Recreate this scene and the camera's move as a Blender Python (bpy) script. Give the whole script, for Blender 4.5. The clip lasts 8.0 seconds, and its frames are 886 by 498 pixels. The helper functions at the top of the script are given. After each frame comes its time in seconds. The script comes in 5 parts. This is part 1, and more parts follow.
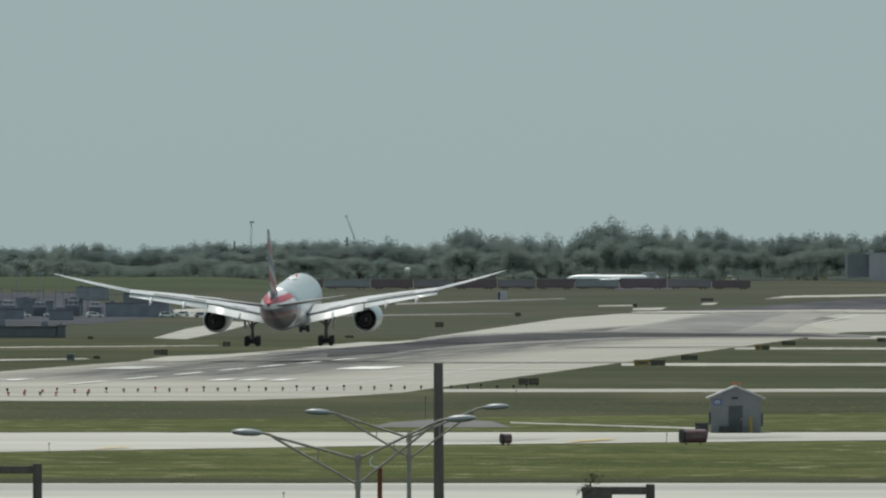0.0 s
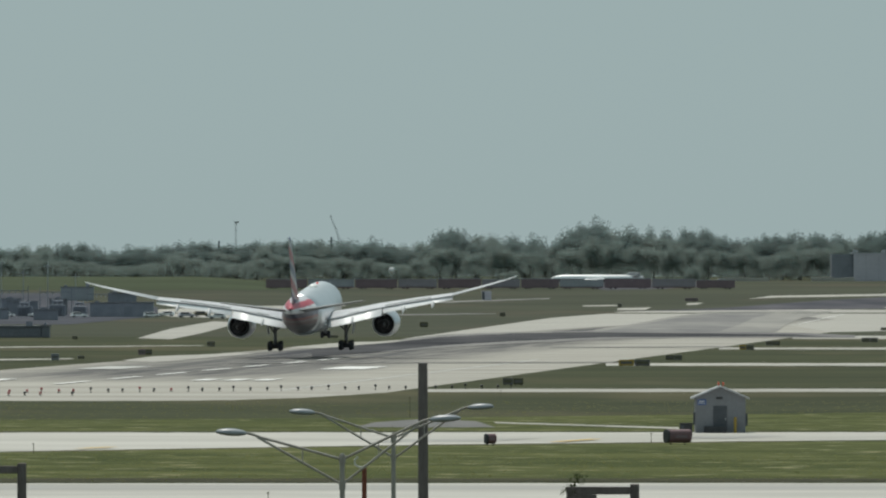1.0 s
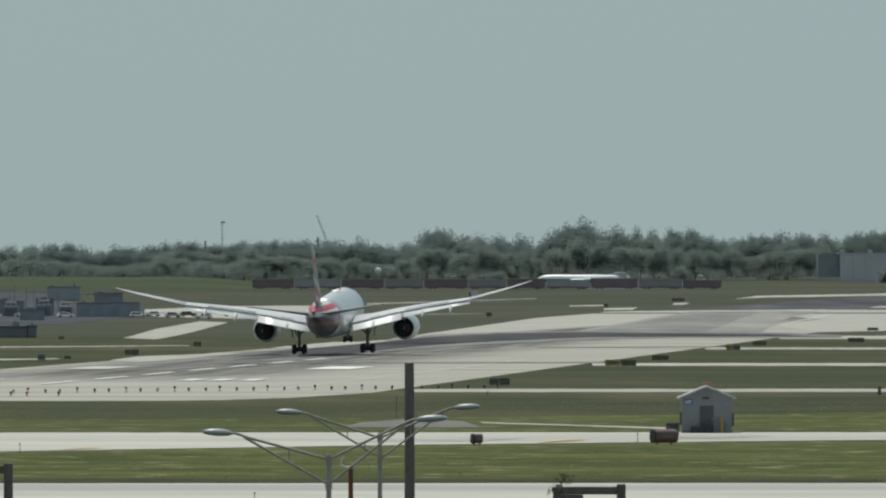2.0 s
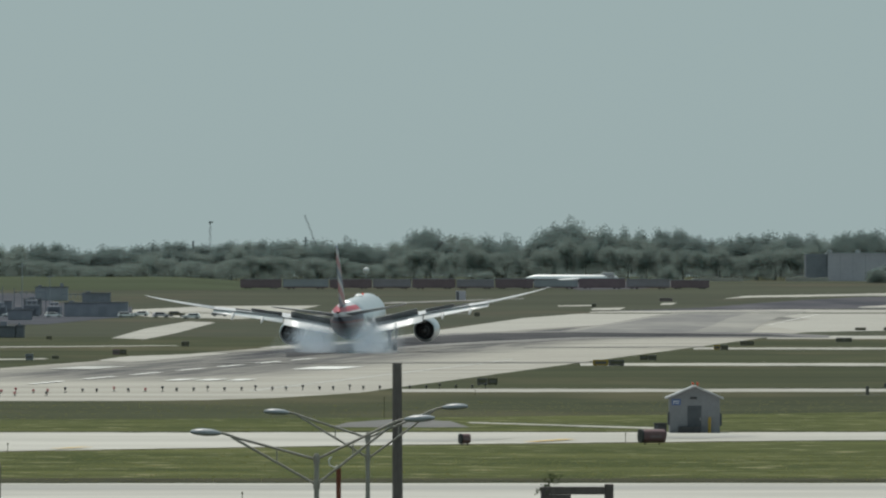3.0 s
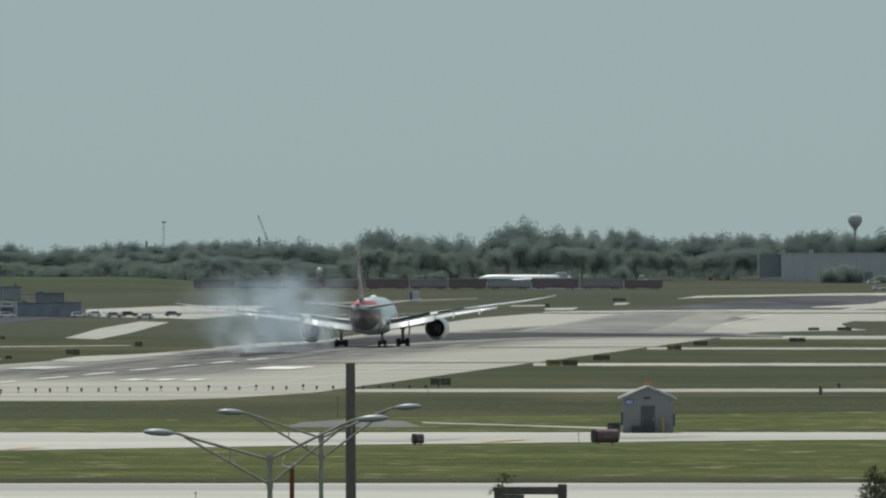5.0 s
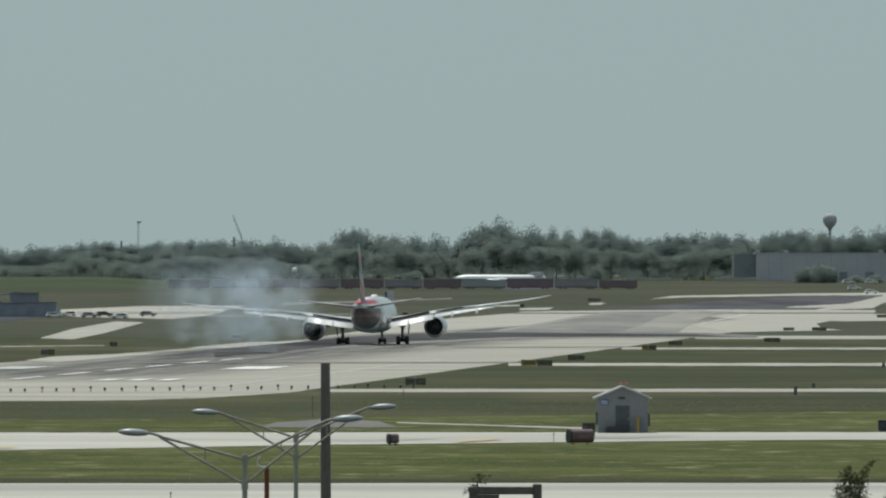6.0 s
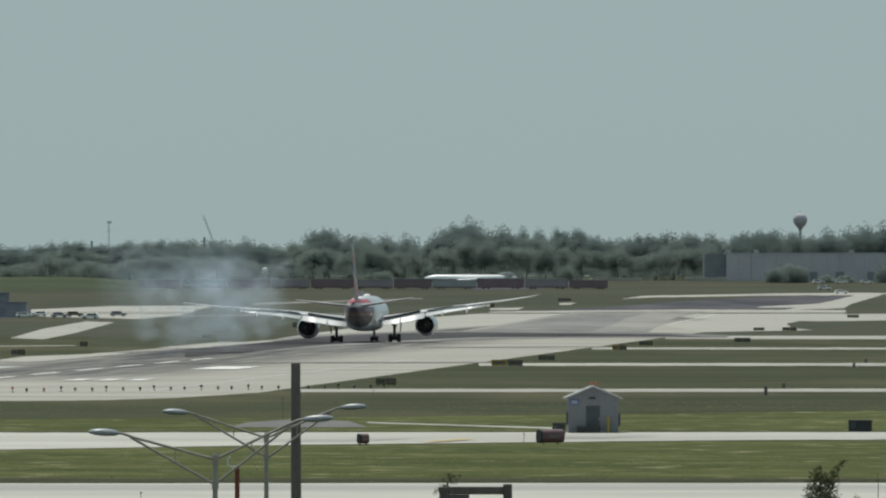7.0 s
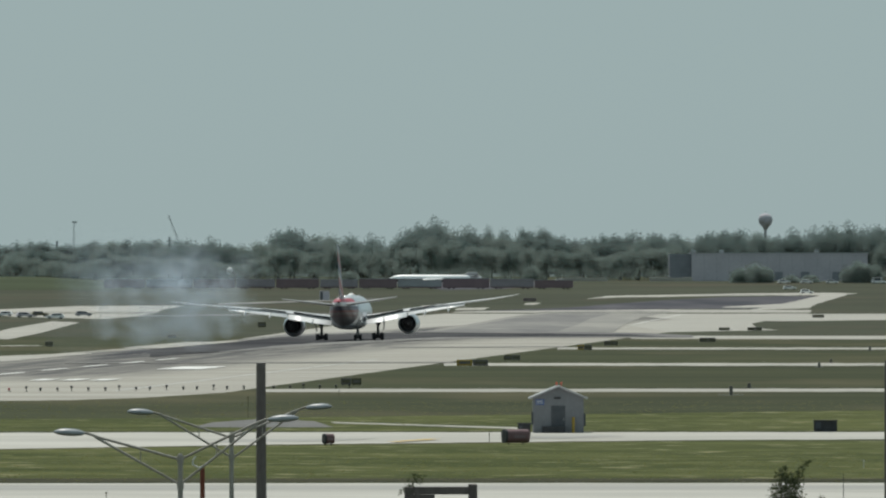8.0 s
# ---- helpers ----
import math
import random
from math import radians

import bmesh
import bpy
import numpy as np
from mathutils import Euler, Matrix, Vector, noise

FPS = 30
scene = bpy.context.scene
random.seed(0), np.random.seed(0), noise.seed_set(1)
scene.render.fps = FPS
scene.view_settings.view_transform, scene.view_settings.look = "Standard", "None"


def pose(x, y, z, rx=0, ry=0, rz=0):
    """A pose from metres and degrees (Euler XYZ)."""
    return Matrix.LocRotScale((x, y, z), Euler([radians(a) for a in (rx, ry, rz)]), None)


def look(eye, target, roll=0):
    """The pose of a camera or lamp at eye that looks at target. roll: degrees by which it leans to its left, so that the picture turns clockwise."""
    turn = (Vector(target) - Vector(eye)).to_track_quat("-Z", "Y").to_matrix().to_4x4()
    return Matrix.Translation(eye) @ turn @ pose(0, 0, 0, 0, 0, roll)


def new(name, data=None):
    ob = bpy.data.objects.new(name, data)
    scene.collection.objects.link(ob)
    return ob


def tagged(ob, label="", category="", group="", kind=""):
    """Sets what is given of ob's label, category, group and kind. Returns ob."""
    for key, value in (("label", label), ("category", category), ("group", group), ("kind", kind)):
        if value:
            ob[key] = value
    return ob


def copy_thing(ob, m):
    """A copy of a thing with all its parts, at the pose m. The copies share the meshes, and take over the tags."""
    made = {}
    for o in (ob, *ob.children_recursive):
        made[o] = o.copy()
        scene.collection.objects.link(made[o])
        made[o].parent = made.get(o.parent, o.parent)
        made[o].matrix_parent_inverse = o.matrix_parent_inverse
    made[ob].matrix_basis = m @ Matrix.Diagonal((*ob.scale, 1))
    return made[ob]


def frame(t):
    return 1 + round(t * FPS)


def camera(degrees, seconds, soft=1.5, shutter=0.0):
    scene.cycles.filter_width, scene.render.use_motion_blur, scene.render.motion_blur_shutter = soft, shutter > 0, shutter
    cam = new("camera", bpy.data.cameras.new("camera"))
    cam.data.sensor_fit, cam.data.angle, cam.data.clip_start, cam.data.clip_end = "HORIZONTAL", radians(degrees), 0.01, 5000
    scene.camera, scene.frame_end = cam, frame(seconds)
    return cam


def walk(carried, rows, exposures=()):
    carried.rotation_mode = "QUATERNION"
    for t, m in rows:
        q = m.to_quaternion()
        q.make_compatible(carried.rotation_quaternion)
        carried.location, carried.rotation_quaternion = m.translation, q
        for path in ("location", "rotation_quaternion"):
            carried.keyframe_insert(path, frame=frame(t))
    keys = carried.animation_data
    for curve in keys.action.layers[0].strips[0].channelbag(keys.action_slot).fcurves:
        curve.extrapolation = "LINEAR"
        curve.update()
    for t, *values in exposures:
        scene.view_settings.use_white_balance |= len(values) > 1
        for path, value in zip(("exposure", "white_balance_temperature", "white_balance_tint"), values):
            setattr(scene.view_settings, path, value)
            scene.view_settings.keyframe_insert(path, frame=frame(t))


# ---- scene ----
LENS = 4.069
EYE = 11.5
cam = camera(LENS, 8.0, soft=2.2)
PAN = [(0.0, 0.0000), (0.5, 0.0376), (1.0, 0.0714), (1.5, 0.1051), (3.0, 0.1895), (3.5, 0.2285), (4.0, 0.2817), (4.5, 0.3453), (6.0, 0.5192), (6.5, 0.5867), (7.0, 0.6555), (7.5, 0.7295), (8.0, 0.8151)]
walk(cam, [(t, pose(0, 0, EYE, 90.117, 0, -a)) for t, a in PAN])

# ---- light ----
SUN_TURN, SUN_HEIGHT = radians(-18), radians(63)
world = bpy.data.worlds.new("sky")
scene.world = world
world.use_nodes = True
wn, wl = world.node_tree.nodes, world.node_tree.links
sky = wn.new("ShaderNodeTexSky")
sky.sky_type, sky.sun_disc = "NISHITA", False
sky.sun_elevation, sky.sun_rotation = SUN_HEIGHT, SUN_TURN
sky.altitude, sky.air_density, sky.dust_density, sky.ozone_density = 200, 1.0, 0.6, 3.0
wn["Background"].inputs["Strength"].default_value = 0.1
haze = wn.new("ShaderNodeMix")  # thin even haze over the whole sky
haze.data_type = "RGBA"
haze.inputs["Factor"].default_value = 0.94
haze.inputs["B"].default_value = (3.05, 4.0, 4.12, 1)
wl.new(sky.outputs["Color"], haze.inputs["A"])
wl.new(haze.outputs["Result"], wn["Background"].inputs["Color"])
sun = new("sun", bpy.data.lights.new("sun", "SUN"))
sun.data.energy, sun.data.angle, sun.data.color = 3.0, radians(0.6), (1.0, 0.95, 0.87)
sun.matrix_world = look((math.sin(SUN_TURN) * 100, math.cos(SUN_TURN) * 100, math.tan(SUN_HEIGHT) * 100), (0, 0, 0))
scene.view_settings.exposure = 0.0


# ---- materials ----
def material(name, dark, light, rough=0.7, metal=0.0, size=1.0, stretch=(1, 1, 1), fine=8.0, bump=0.0, spread=(0.35, 0.65), each=0.0, spec=0.5):
    """Two colours mixed by a coarse and a fine noise, in metres of the object's space."""
    m = bpy.data.materials.new(name)
    m.use_nodes = True
    n, l = m.node_tree.nodes, m.node_tree.links
    b = n["Principled BSDF"]
    b.inputs["Roughness"].default_value, b.inputs["Metallic"].default_value = rough, metal
    b.inputs["Specular IOR Level"].default_value = spec
    co = n.new("ShaderNodeTexCoord")
    mp = n.new("ShaderNodeMapping")
    mp.inputs["Scale"].default_value = stretch
    l.new(co.outputs["Object"], mp.inputs["Vector"])
    big, small = n.new("ShaderNodeTexNoise"), n.new("ShaderNodeTexNoise")
    big.inputs["Scale"].default_value, small.inputs["Scale"].default_value = 1 / size, fine / size
    big.inputs["Detail"].default_value, small.inputs["Detail"].default_value = 4, 3
    for t in (big, small):
        l.new(mp.outputs["Vector"], t.inputs["Vector"])
    mix = n.new("ShaderNodeMath")
    mix.operation = "MULTIPLY_ADD"
    mix.inputs[1].default_value = 0.6
    half = n.new("ShaderNodeMath")
    half.operation = "MULTIPLY"
    half.inputs[1].default_value = 0.4
    l.new(small.outputs["Fac"], half.inputs[0])
    l.new(big.outputs["Fac"], mix.inputs[0])
    l.new(half.outputs[0], mix.inputs[2])
    ramp = n.new("ShaderNodeValToRGB")
    ramp.color_ramp.elements[0].position, ramp.color_ramp.elements[1].position = spread
    ramp.color_ramp.elements[0].color, ramp.color_ramp.elements[1].color = (*dark, 1), (*light, 1)
    l.new(mix.outputs[0], ramp.inputs["Fac"])
    out = ramp.outputs["Color"]
    if each:
        info, hsv = n.new("ShaderNodeObjectInfo"), n.new("ShaderNodeHueSaturation")
        vary = n.new("ShaderNodeMapRange")
        vary.inputs["To Min"].default_value, vary.inputs["To Max"].default_value = 1 - each, 1 + each
        l.new(info.outputs["Random"], vary.inputs["Value"])
        l.new(vary.outputs["Result"], hsv.inputs["Value"])
        l.new(out, hsv.inputs["Color"])
        out = hsv.outputs["Color"]
    l.new(out, b.inputs["Base Color"])
    if bump:
        bp = n.new("ShaderNodeBump")
        bp.inputs["Strength"].default_value, bp.inputs["Distance"].default_value = bump, 0.05
        l.new(small.outputs["Fac"], bp.inputs["Height"])
        l.new(bp.outputs["Normal"], b.inputs["Normal"])
    return m


GRASS = material("grass", (0.0345, 0.040, 0.0202), (0.059, 0.0655, 0.032), 0.95, size=38, stretch=(0.35, 1, 1), fine=7, spec=0.1, spread=(0.38, 0.62))
VERGE = material("verge_grass", (0.046, 0.059, 0.015), (0.098, 0.106, 0.035), 0.95, size=9, stretch=(0.3, 0.6, 1), fine=5, spec=0.1, spread=(0.43, 0.60))
TUFT = material("tuft", (0.10, 0.11, 0.045), (0.19, 0.18, 0.09), 0.95, size=8, fine=7, spec=0.1)
BANK_GRASS = material("bank_grass", (0.045, 0.058, 0.031), (0.066, 0.081, 0.045), 0.95, size=30, stretch=(0.3, 1, 1), fine=7, spec=0.1)
CONCRETE = material("concrete", (0.262, 0.254, 0.23), (0.425, 0.412, 0.373), 0.8, size=24, stretch=(0.25, 1, 1), fine=9, spec=0.2, spread=(0.3, 0.6))
CONCRETE_PALE = material("pale_concrete", (0.345, 0.337, 0.305), (0.49, 0.477, 0.437), 0.8, size=24, stretch=(0.2, 0.7, 1), fine=9, spec=0.2, spread=(0.36, 0.58))
DARK_BAND = material("dark_band", (0.045, 0.047, 0.053), (0.115, 0.115, 0.12), 0.8, size=30, stretch=(0.5, 0.12, 1), fine=5, spec=0.0)
FIELD_SLATE = material("slate_ground", (0.075, 0.078, 0.09), (0.15, 0.147, 0.16), 0.85, size=40, stretch=(0.5, 0.1, 1), fine=5, spec=0.0)
WASH = material("grey_wash", (0.17, 0.17, 0.175), (0.30, 0.295, 0.28), 0.8, size=26, stretch=(0.6, 0.08, 1), fine=6, spec=0.0)
WASH_PALE = material("pale_wash", (0.23, 0.228, 0.222), (0.36, 0.352, 0.325), 0.8, size=26, stretch=(0.6, 0.08, 1), fine=6, spec=0.0)
STAINED = material("stained_concrete", (0.28, 0.28, 0.265), (0.40, 0.395, 0.37), 0.8, size=14, stretch=(0.1, 1, 1), fine=6, spec=0.2)
ASPHALT = material("asphalt", (0.11, 0.11, 0.11), (0.20, 0.195, 0.19), 0.85, size=20, fine=10, spec=0.2)


def runway_paint():
    """Concrete with long streaks of tyre rubber along the middle of the runway."""
    m = CONCRETE.copy()
    m.name = "runway_concrete"
    m.node_tree.nodes["Principled BSDF"].inputs["Specular IOR Level"].default_value = 0.0
    n, l = m.node_tree.nodes, m.node_tree.links
    b = n["Principled BSDF"]
    base = b.inputs["Base Color"].links[0].from_socket
    co, mp, sep = n.new("ShaderNodeTexCoord"), n.new("ShaderNodeMapping"), n.new("ShaderNodeSeparateXYZ")
    mp.inputs["Rotation"].default_value = (0, 0, radians(3.8))
    l.new(co.outputs["Object"], mp.inputs["Vector"])
    l.new(mp.outputs["Vector"], sep.inputs[0])
    middle = EDGE.x * math.cos(radians(3.8)) - EDGE.y * math.sin(radians(3.8)) + 23.0

    def calc(op, a, b_=None, c=None):
        k = n.new("ShaderNodeMath")
        k.operation = op
        for i, v in enumerate((a, b_, c)):
            if v is not None:
                if isinstance(v, (int, float)):
                    k.inputs[i].default_value = v
                else:
                    l.new(v, k.inputs[i])
        return k.outputs[0]

    def fall(value, lo, hi):
        k = n.new("ShaderNodeMapRange")
        k.interpolation_type = "SMOOTHSTEP"
        k.inputs["From Min"].default_value, k.inputs["From Max"].default_value = lo, hi
        k.inputs["To Min"].default_value, k.inputs["To Max"].default_value = 1, 0
        l.new(value, k.inputs["Value"])
        return k.outputs["Result"]

    off = calc("SUBTRACT", sep.outputs["X"], middle)
    wide = fall(calc("ABSOLUTE", off), 7.0, 26.0)
    core = fall(calc("ABSOLUTE", calc("ADD", off, calc("MULTIPLY_ADD", sep.outputs["Y"], -0.008, 27.0))), 3.0, 11.0)
    zone = calc("MULTIPLY", fall(sep.outputs["Y"], 2350, 3000), calc("SUBTRACT", 1.0, fall(sep.outputs["Y"], 1600, 1950)))
    streak = n.new("ShaderNodeTexNoise")
    st = n.new("ShaderNodeMapping")
    st.inputs["Scale"].default_value = (0.6, 0.012, 1)
    l.new(mp.outputs["Vector"], st.inputs["Vector"])
    l.new(st.outputs["Vector"], streak.inputs["Vector"])
    streak.inputs["Scale"].default_value, streak.inputs["Detail"].default_value = 1.0, 5
    tex = fall(streak.outputs["Fac"], 0.32, 0.72)
    much = calc("ADD", calc("MULTIPLY", wide, calc("MULTIPLY_ADD", tex, 0.55, 0.36)), calc("MULTIPLY", calc("MULTIPLY", core, zone), calc("MULTIPLY_ADD", tex, 0.3, 0.5)))
    start = calc("SUBTRACT", 1.0, fall(sep.outputs["Y"], 1290, 1450))
    mx = n.new("ShaderNodeMix")
    mx.data_type = "RGBA"
    mx.clamp_factor = True
    l.new(calc("MULTIPLY", much, start), mx.inputs["Factor"])
    l.new(base, mx.inputs["A"])
    mx.inputs["B"].default_value = (0.085, 0.087, 0.095, 1)
    l.new(mx.outputs["Result"], b.inputs["Base Color"])
    return m


EDGE = Vector((-17.0, 2014.0))
RUNWAY = runway_paint()
LINE_WHITE = material("line_white", (0.62, 0.62, 0.60), (0.8, 0.8, 0.78), 0.7, size=3)
LINE_WORN = material("line_worn", (0.38, 0.38, 0.36), (0.50, 0.50, 0.48), 0.7, size=3)
LINE_YELLOW = material("line_yellow", (0.5, 0.33, 0.06), (0.62, 0.42, 0.1), 0.7, size=3)
PAINT_SILVER = material("paint_silver", (0.57, 0.61, 0.635), (0.66, 0.69, 0.715), 0.32, metal=0.75, size=6)
GLOSS_WHITE = material("gloss_white", (0.84, 0.84, 0.84), (0.9, 0.9, 0.9), 0.42, size=4)
PAINT_WHITE = material("paint_white", (0.62, 0.62, 0.62), (0.72, 0.72, 0.72), 0.58, size=4)
PAINT_STEEL = material("paint_steel", (0.17, 0.175, 0.18), (0.24, 0.245, 0.25), 0.42, size=3)
PAINT_WING = material("paint_wing", (0.52, 0.53, 0.55), (0.62, 0.63, 0.65), 0.42, size=3)
PAINT_GREY = material("paint_grey", (0.26, 0.27, 0.28), (0.36, 0.37, 0.38), 0.5, size=3)
METAL_DARK = material("metal_dark", (0.02, 0.02, 0.022), (0.05, 0.05, 0.052), 0.5, metal=0.4, size=0.6)
METAL_GREY = material("metal_grey", (0.28, 0.29, 0.30), (0.40, 0.41, 0.42), 0.45, metal=0.6, size=0.5)
GEAR_GREY = material("gear_grey", (0.14, 0.14, 0.145), (0.22, 0.22, 0.225), 0.5, size=0.5)
TYRE = material("tyre", (0.025, 0.026, 0.03), (0.05, 0.05, 0.055), 0.85, size=0.4)
BLACK = material("black", (0.025, 0.025, 0.028), (0.05, 0.05, 0.055), 0.6, size=0.5)
# Distance haze is put into this leaf colour: lighter and bluer than foliage.
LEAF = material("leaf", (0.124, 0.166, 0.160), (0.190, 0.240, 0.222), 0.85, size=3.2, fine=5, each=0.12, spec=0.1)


def let_through(m, colour, share):
    """Lets part of the light shine through thin leaves."""
    n, l = m.node_tree.nodes, m.node_tree.links
    tr, mx = n.new("ShaderNodeBsdfTranslucent"), n.new("ShaderNodeMixShader")
    tr.inputs["Color"].default_value = (*colour, 1)
    mx.inputs["Fac"].default_value = share
    l.new(n["Principled BSDF"].outputs[0], mx.inputs[1])
    l.new(tr.outputs[0], mx.inputs[2])
    l.new(mx.outputs[0], n["Material Output"].inputs["Surface"])


let_through(LEAF, (0.225, 0.285, 0.272), 0.6)


def open_leaves(m, gaps):
    """Leaf sprays are open: part of the light goes straight between the leaves."""
    n, l = m.node_tree.nodes, m.node_tree.links
    out = n["Material Output"].inputs["Surface"]
    clear, mx = n.new("ShaderNodeBsdfTransparent"), n.new("ShaderNodeMixShader")
    mx.inputs["Fac"].default_value = gaps
    l.new(out.links[0].from_socket, mx.inputs[1])
    l.new(clear.outputs[0], mx.inputs[2])
    l.new(mx.outputs[0], out)


# The clear share lets sky lift the crowns' dark parts, imitating haze.
open_leaves(LEAF, 0.62)
# Brightened copy of the leaf: its colour lifts the shade on front growth.
LEAF_SHADE_LIFTED = material("shade_lifted_leaf", (0.170, 0.215, 0.200), (0.25, 0.302, 0.275), 0.85, size=4.5, fine=5, each=0.14, spec=0.1)
let_through(LEAF_SHADE_LIFTED, (0.30, 0.36, 0.335), 0.6)
open_leaves(LEAF_SHADE_LIFTED, 0.64)


def dry_patches(m, colour, scale, lo, hi):
    """Long pale dry patches in mown grass."""
    n, l = m.node_tree.nodes, m.node_tree.links
    b = n["Principled BSDF"]
    base = b.inputs["Base Color"].links[0].from_socket
    co, mp, tx, rg, mx = n.new("ShaderNodeTexCoord"), n.new("ShaderNodeMapping"), n.new("ShaderNodeTexNoise"), n.new("ShaderNodeMapRange"), n.new("ShaderNodeMix")
    mp.inputs["Scale"].default_value = scale
    mp.inputs["Location"].default_value = (7, 3, 0)
    tx.inputs["Scale"].default_value, tx.inputs["Detail"].default_value = 1.0, 5
    rg.inputs["From Min"].default_value, rg.inputs["From Max"].default_value = lo, hi
    mx.data_type = "RGBA"
    l.new(co.outputs["Object"], mp.inputs["Vector"])
    l.new(mp.outputs["Vector"], tx.inputs["Vector"])
    l.new(tx.outputs["Fac"], rg.inputs["Value"])
    l.new(rg.outputs["Result"], mx.inputs["Factor"])
    l.new(base, mx.inputs["A"])
    mx.inputs["B"].default_value = (*colour, 1)
    l.new(mx.outputs["Result"], b.inputs["Base Color"])


dry_patches(VERGE, (0.24, 0.23, 0.125), (0.3, 0.2, 1), 0.57, 0.70)
dry_patches(GRASS, (0.088, 0.081, 0.045), (0.03, 0.008, 1), 0.50, 0.70)
LEAF_NEAR = material("leaf_near", (0.035, 0.045, 0.024), (0.075, 0.09, 0.045), 0.7, size=0.6, fine=6, spec=0.2)
let_through(LEAF_NEAR, (0.10, 0.13, 0.05), 0.35)
let_through(TUFT, (0.26, 0.26, 0.11), 0.55)
BARK_PALE = material("pale_bark", (0.13, 0.125, 0.115), (0.20, 0.19, 0.175), 0.9, size=0.5)
BARK = material("bark", (0.05, 0.04, 0.03), (0.10, 0.08, 0.06), 0.9, size=0.5)
WALL_GREY = material("wall_grey", (0.175, 0.18, 0.195), (0.215, 0.22, 0.237), 0.8, size=2)
SIGN_YELLOW = material("sign_yellow", (0.28, 0.19, 0.03), (0.38, 0.26, 0.05), 0.6, size=1)
SIGN_RED = material("sign_red", (0.12, 0.068, 0.078), (0.20, 0.105, 0.112), 0.55, size=0.8)
OLIVE = material("olive", (0.07, 0.065, 0.035), (0.11, 0.10, 0.055), 0.7, size=1)
RUST = material("rust", (0.16, 0.045, 0.025), (0.26, 0.08, 0.045), 0.8, size=0.6)
WOOD_DARK = material("dark_wood", (0.112, 0.092, 0.086), (0.19, 0.16, 0.15), 0.8, size=0.5, stretch=(1, 1, 0.2))
SIGN_DARK = material("sign_dark", (0.092, 0.088, 0.08), (0.142, 0.136, 0.12), 0.7, size=1)
MAROON = material("maroon", (0.165, 0.118, 0.133), (0.215, 0.156, 0.168), 0.8, size=4)
SLATE = material("slate", (0.17, 0.185, 0.21), (0.24, 0.255, 0.285), 0.8, size=4)
BRICK_PALE = material("pale_cladding", (0.42, 0.405, 0.45), (0.50, 0.485, 0.525), 0.8, size=8)
GLASS_DARK = material("dark_glass", (0.02, 0.025, 0.03), (0.035, 0.04, 0.05), 0.15, size=1)
GALVANISED = material("galvanised", (0.29, 0.262, 0.23), (0.40, 0.365, 0.325), 0.45, metal=0.0, size=0.5)
LAMP_GREY = material("lamp_grey", (0.25, 0.27, 0.30), (0.34, 0.36, 0.39), 0.4, size=0.5)
DOOR_GREY = material("door_grey", (0.05, 0.057, 0.068), (0.075, 0.083, 0.096), 0.6, size=0.6)
STEEL_PALE = material("pale_steel", (0.34, 0.36, 0.375), (0.44, 0.46, 0.475), 0.7, size=2)
ROOF_GREY = material("roof_grey", (0.34, 0.35, 0.37), (0.44, 0.45, 0.47), 0.5, size=2)


# ---- mesh helpers ----
def box(bm, x0, x1, y0, y1, z0, z1, m=None):
    r = bmesh.ops.create_cube(bm, size=1)
    t = Matrix.Translation(((x0 + x1) / 2, (y0 + y1) / 2, (z0 + z1) / 2)) @ Matrix.Diagonal((x1 - x0, y1 - y0, z1 - z0, 1))
    bmesh.ops.transform(bm, matrix=(m @ t) if m else t, verts=r["verts"])
    return r["verts"]


def tube(bm, a, b, r0, r1=None, seg=12):
    """A closed tapered rod from a to b."""
    a, b = Vector(a), Vector(b)
    d = b - a
    r = bmesh.ops.create_cone(bm, cap_ends=True, segments=seg, radius1=r0, radius2=r0 if r1 is None else r1, depth=d.length)
    bmesh.ops.transform(bm, matrix=Matrix.Translation((a + b) / 2) @ d.to_track_quat("Z", "Y").to_matrix().to_4x4(), verts=r["verts"])
    return r["verts"]


def loft(bm, rings, close=True):
    """Skins a row of rings of equal length."""
    vs = [[bm.verts.new(p) for p in ring] for ring in rings]
    n = len(vs[0])
    for a, b in zip(vs, vs[1:]):
        for i in range(n):
            j = (i + 1) % n
            bm.faces.new((a[i], a[j], b[j], b[i]))
    if close:
        bm.faces.new(vs[0][::-1])
        bm.faces.new(vs[-1])
    bmesh.ops.recalc_face_normals(bm, faces=bm.faces[:])


def mesh_of(name, bm, mat, smooth=False):
    me = bpy.data.meshes.new(name)
    for f in bm.faces:
        f.smooth = smooth
    bm.to_mesh(me)
    bm.free()
    for m in mat if isinstance(mat, (list, tuple)) else [mat]:
        me.materials.append(m)
    return me


def part(name, bm, mat, parent=None, label="", smooth=False, m=None):
    ob = new(name, mesh_of(name, bm, mat, smooth))
    if parent:
        ob.parent = parent
    if m:
        ob.matrix_basis = m
    if label:
        ob["label"] = label
    return ob


def thing(name, m, label, category, group="", kind=""):
    ob = new(name)
    ob.matrix_basis = m
    return tagged(ob, label, category, group, kind)


def bevel(bm, w, seg=2):
    bmesh.ops.bevel(bm, geom=bm.edges[:], offset=w, segments=seg, affect="EDGES", profile=0.7)


# ---- ground ----
def lie(x, y):
    """The height of the ground: level airfield, then a slow rise towards the woods."""
    if y < 3700:
        return 0.0
    if y < 4600:
        return 11.5 - (68.6 - (y - 3700) * 0.064) * y / 22072
    return 11.5 - 11.0 * 4600 / 22072 + (y - 4600) * 0.004


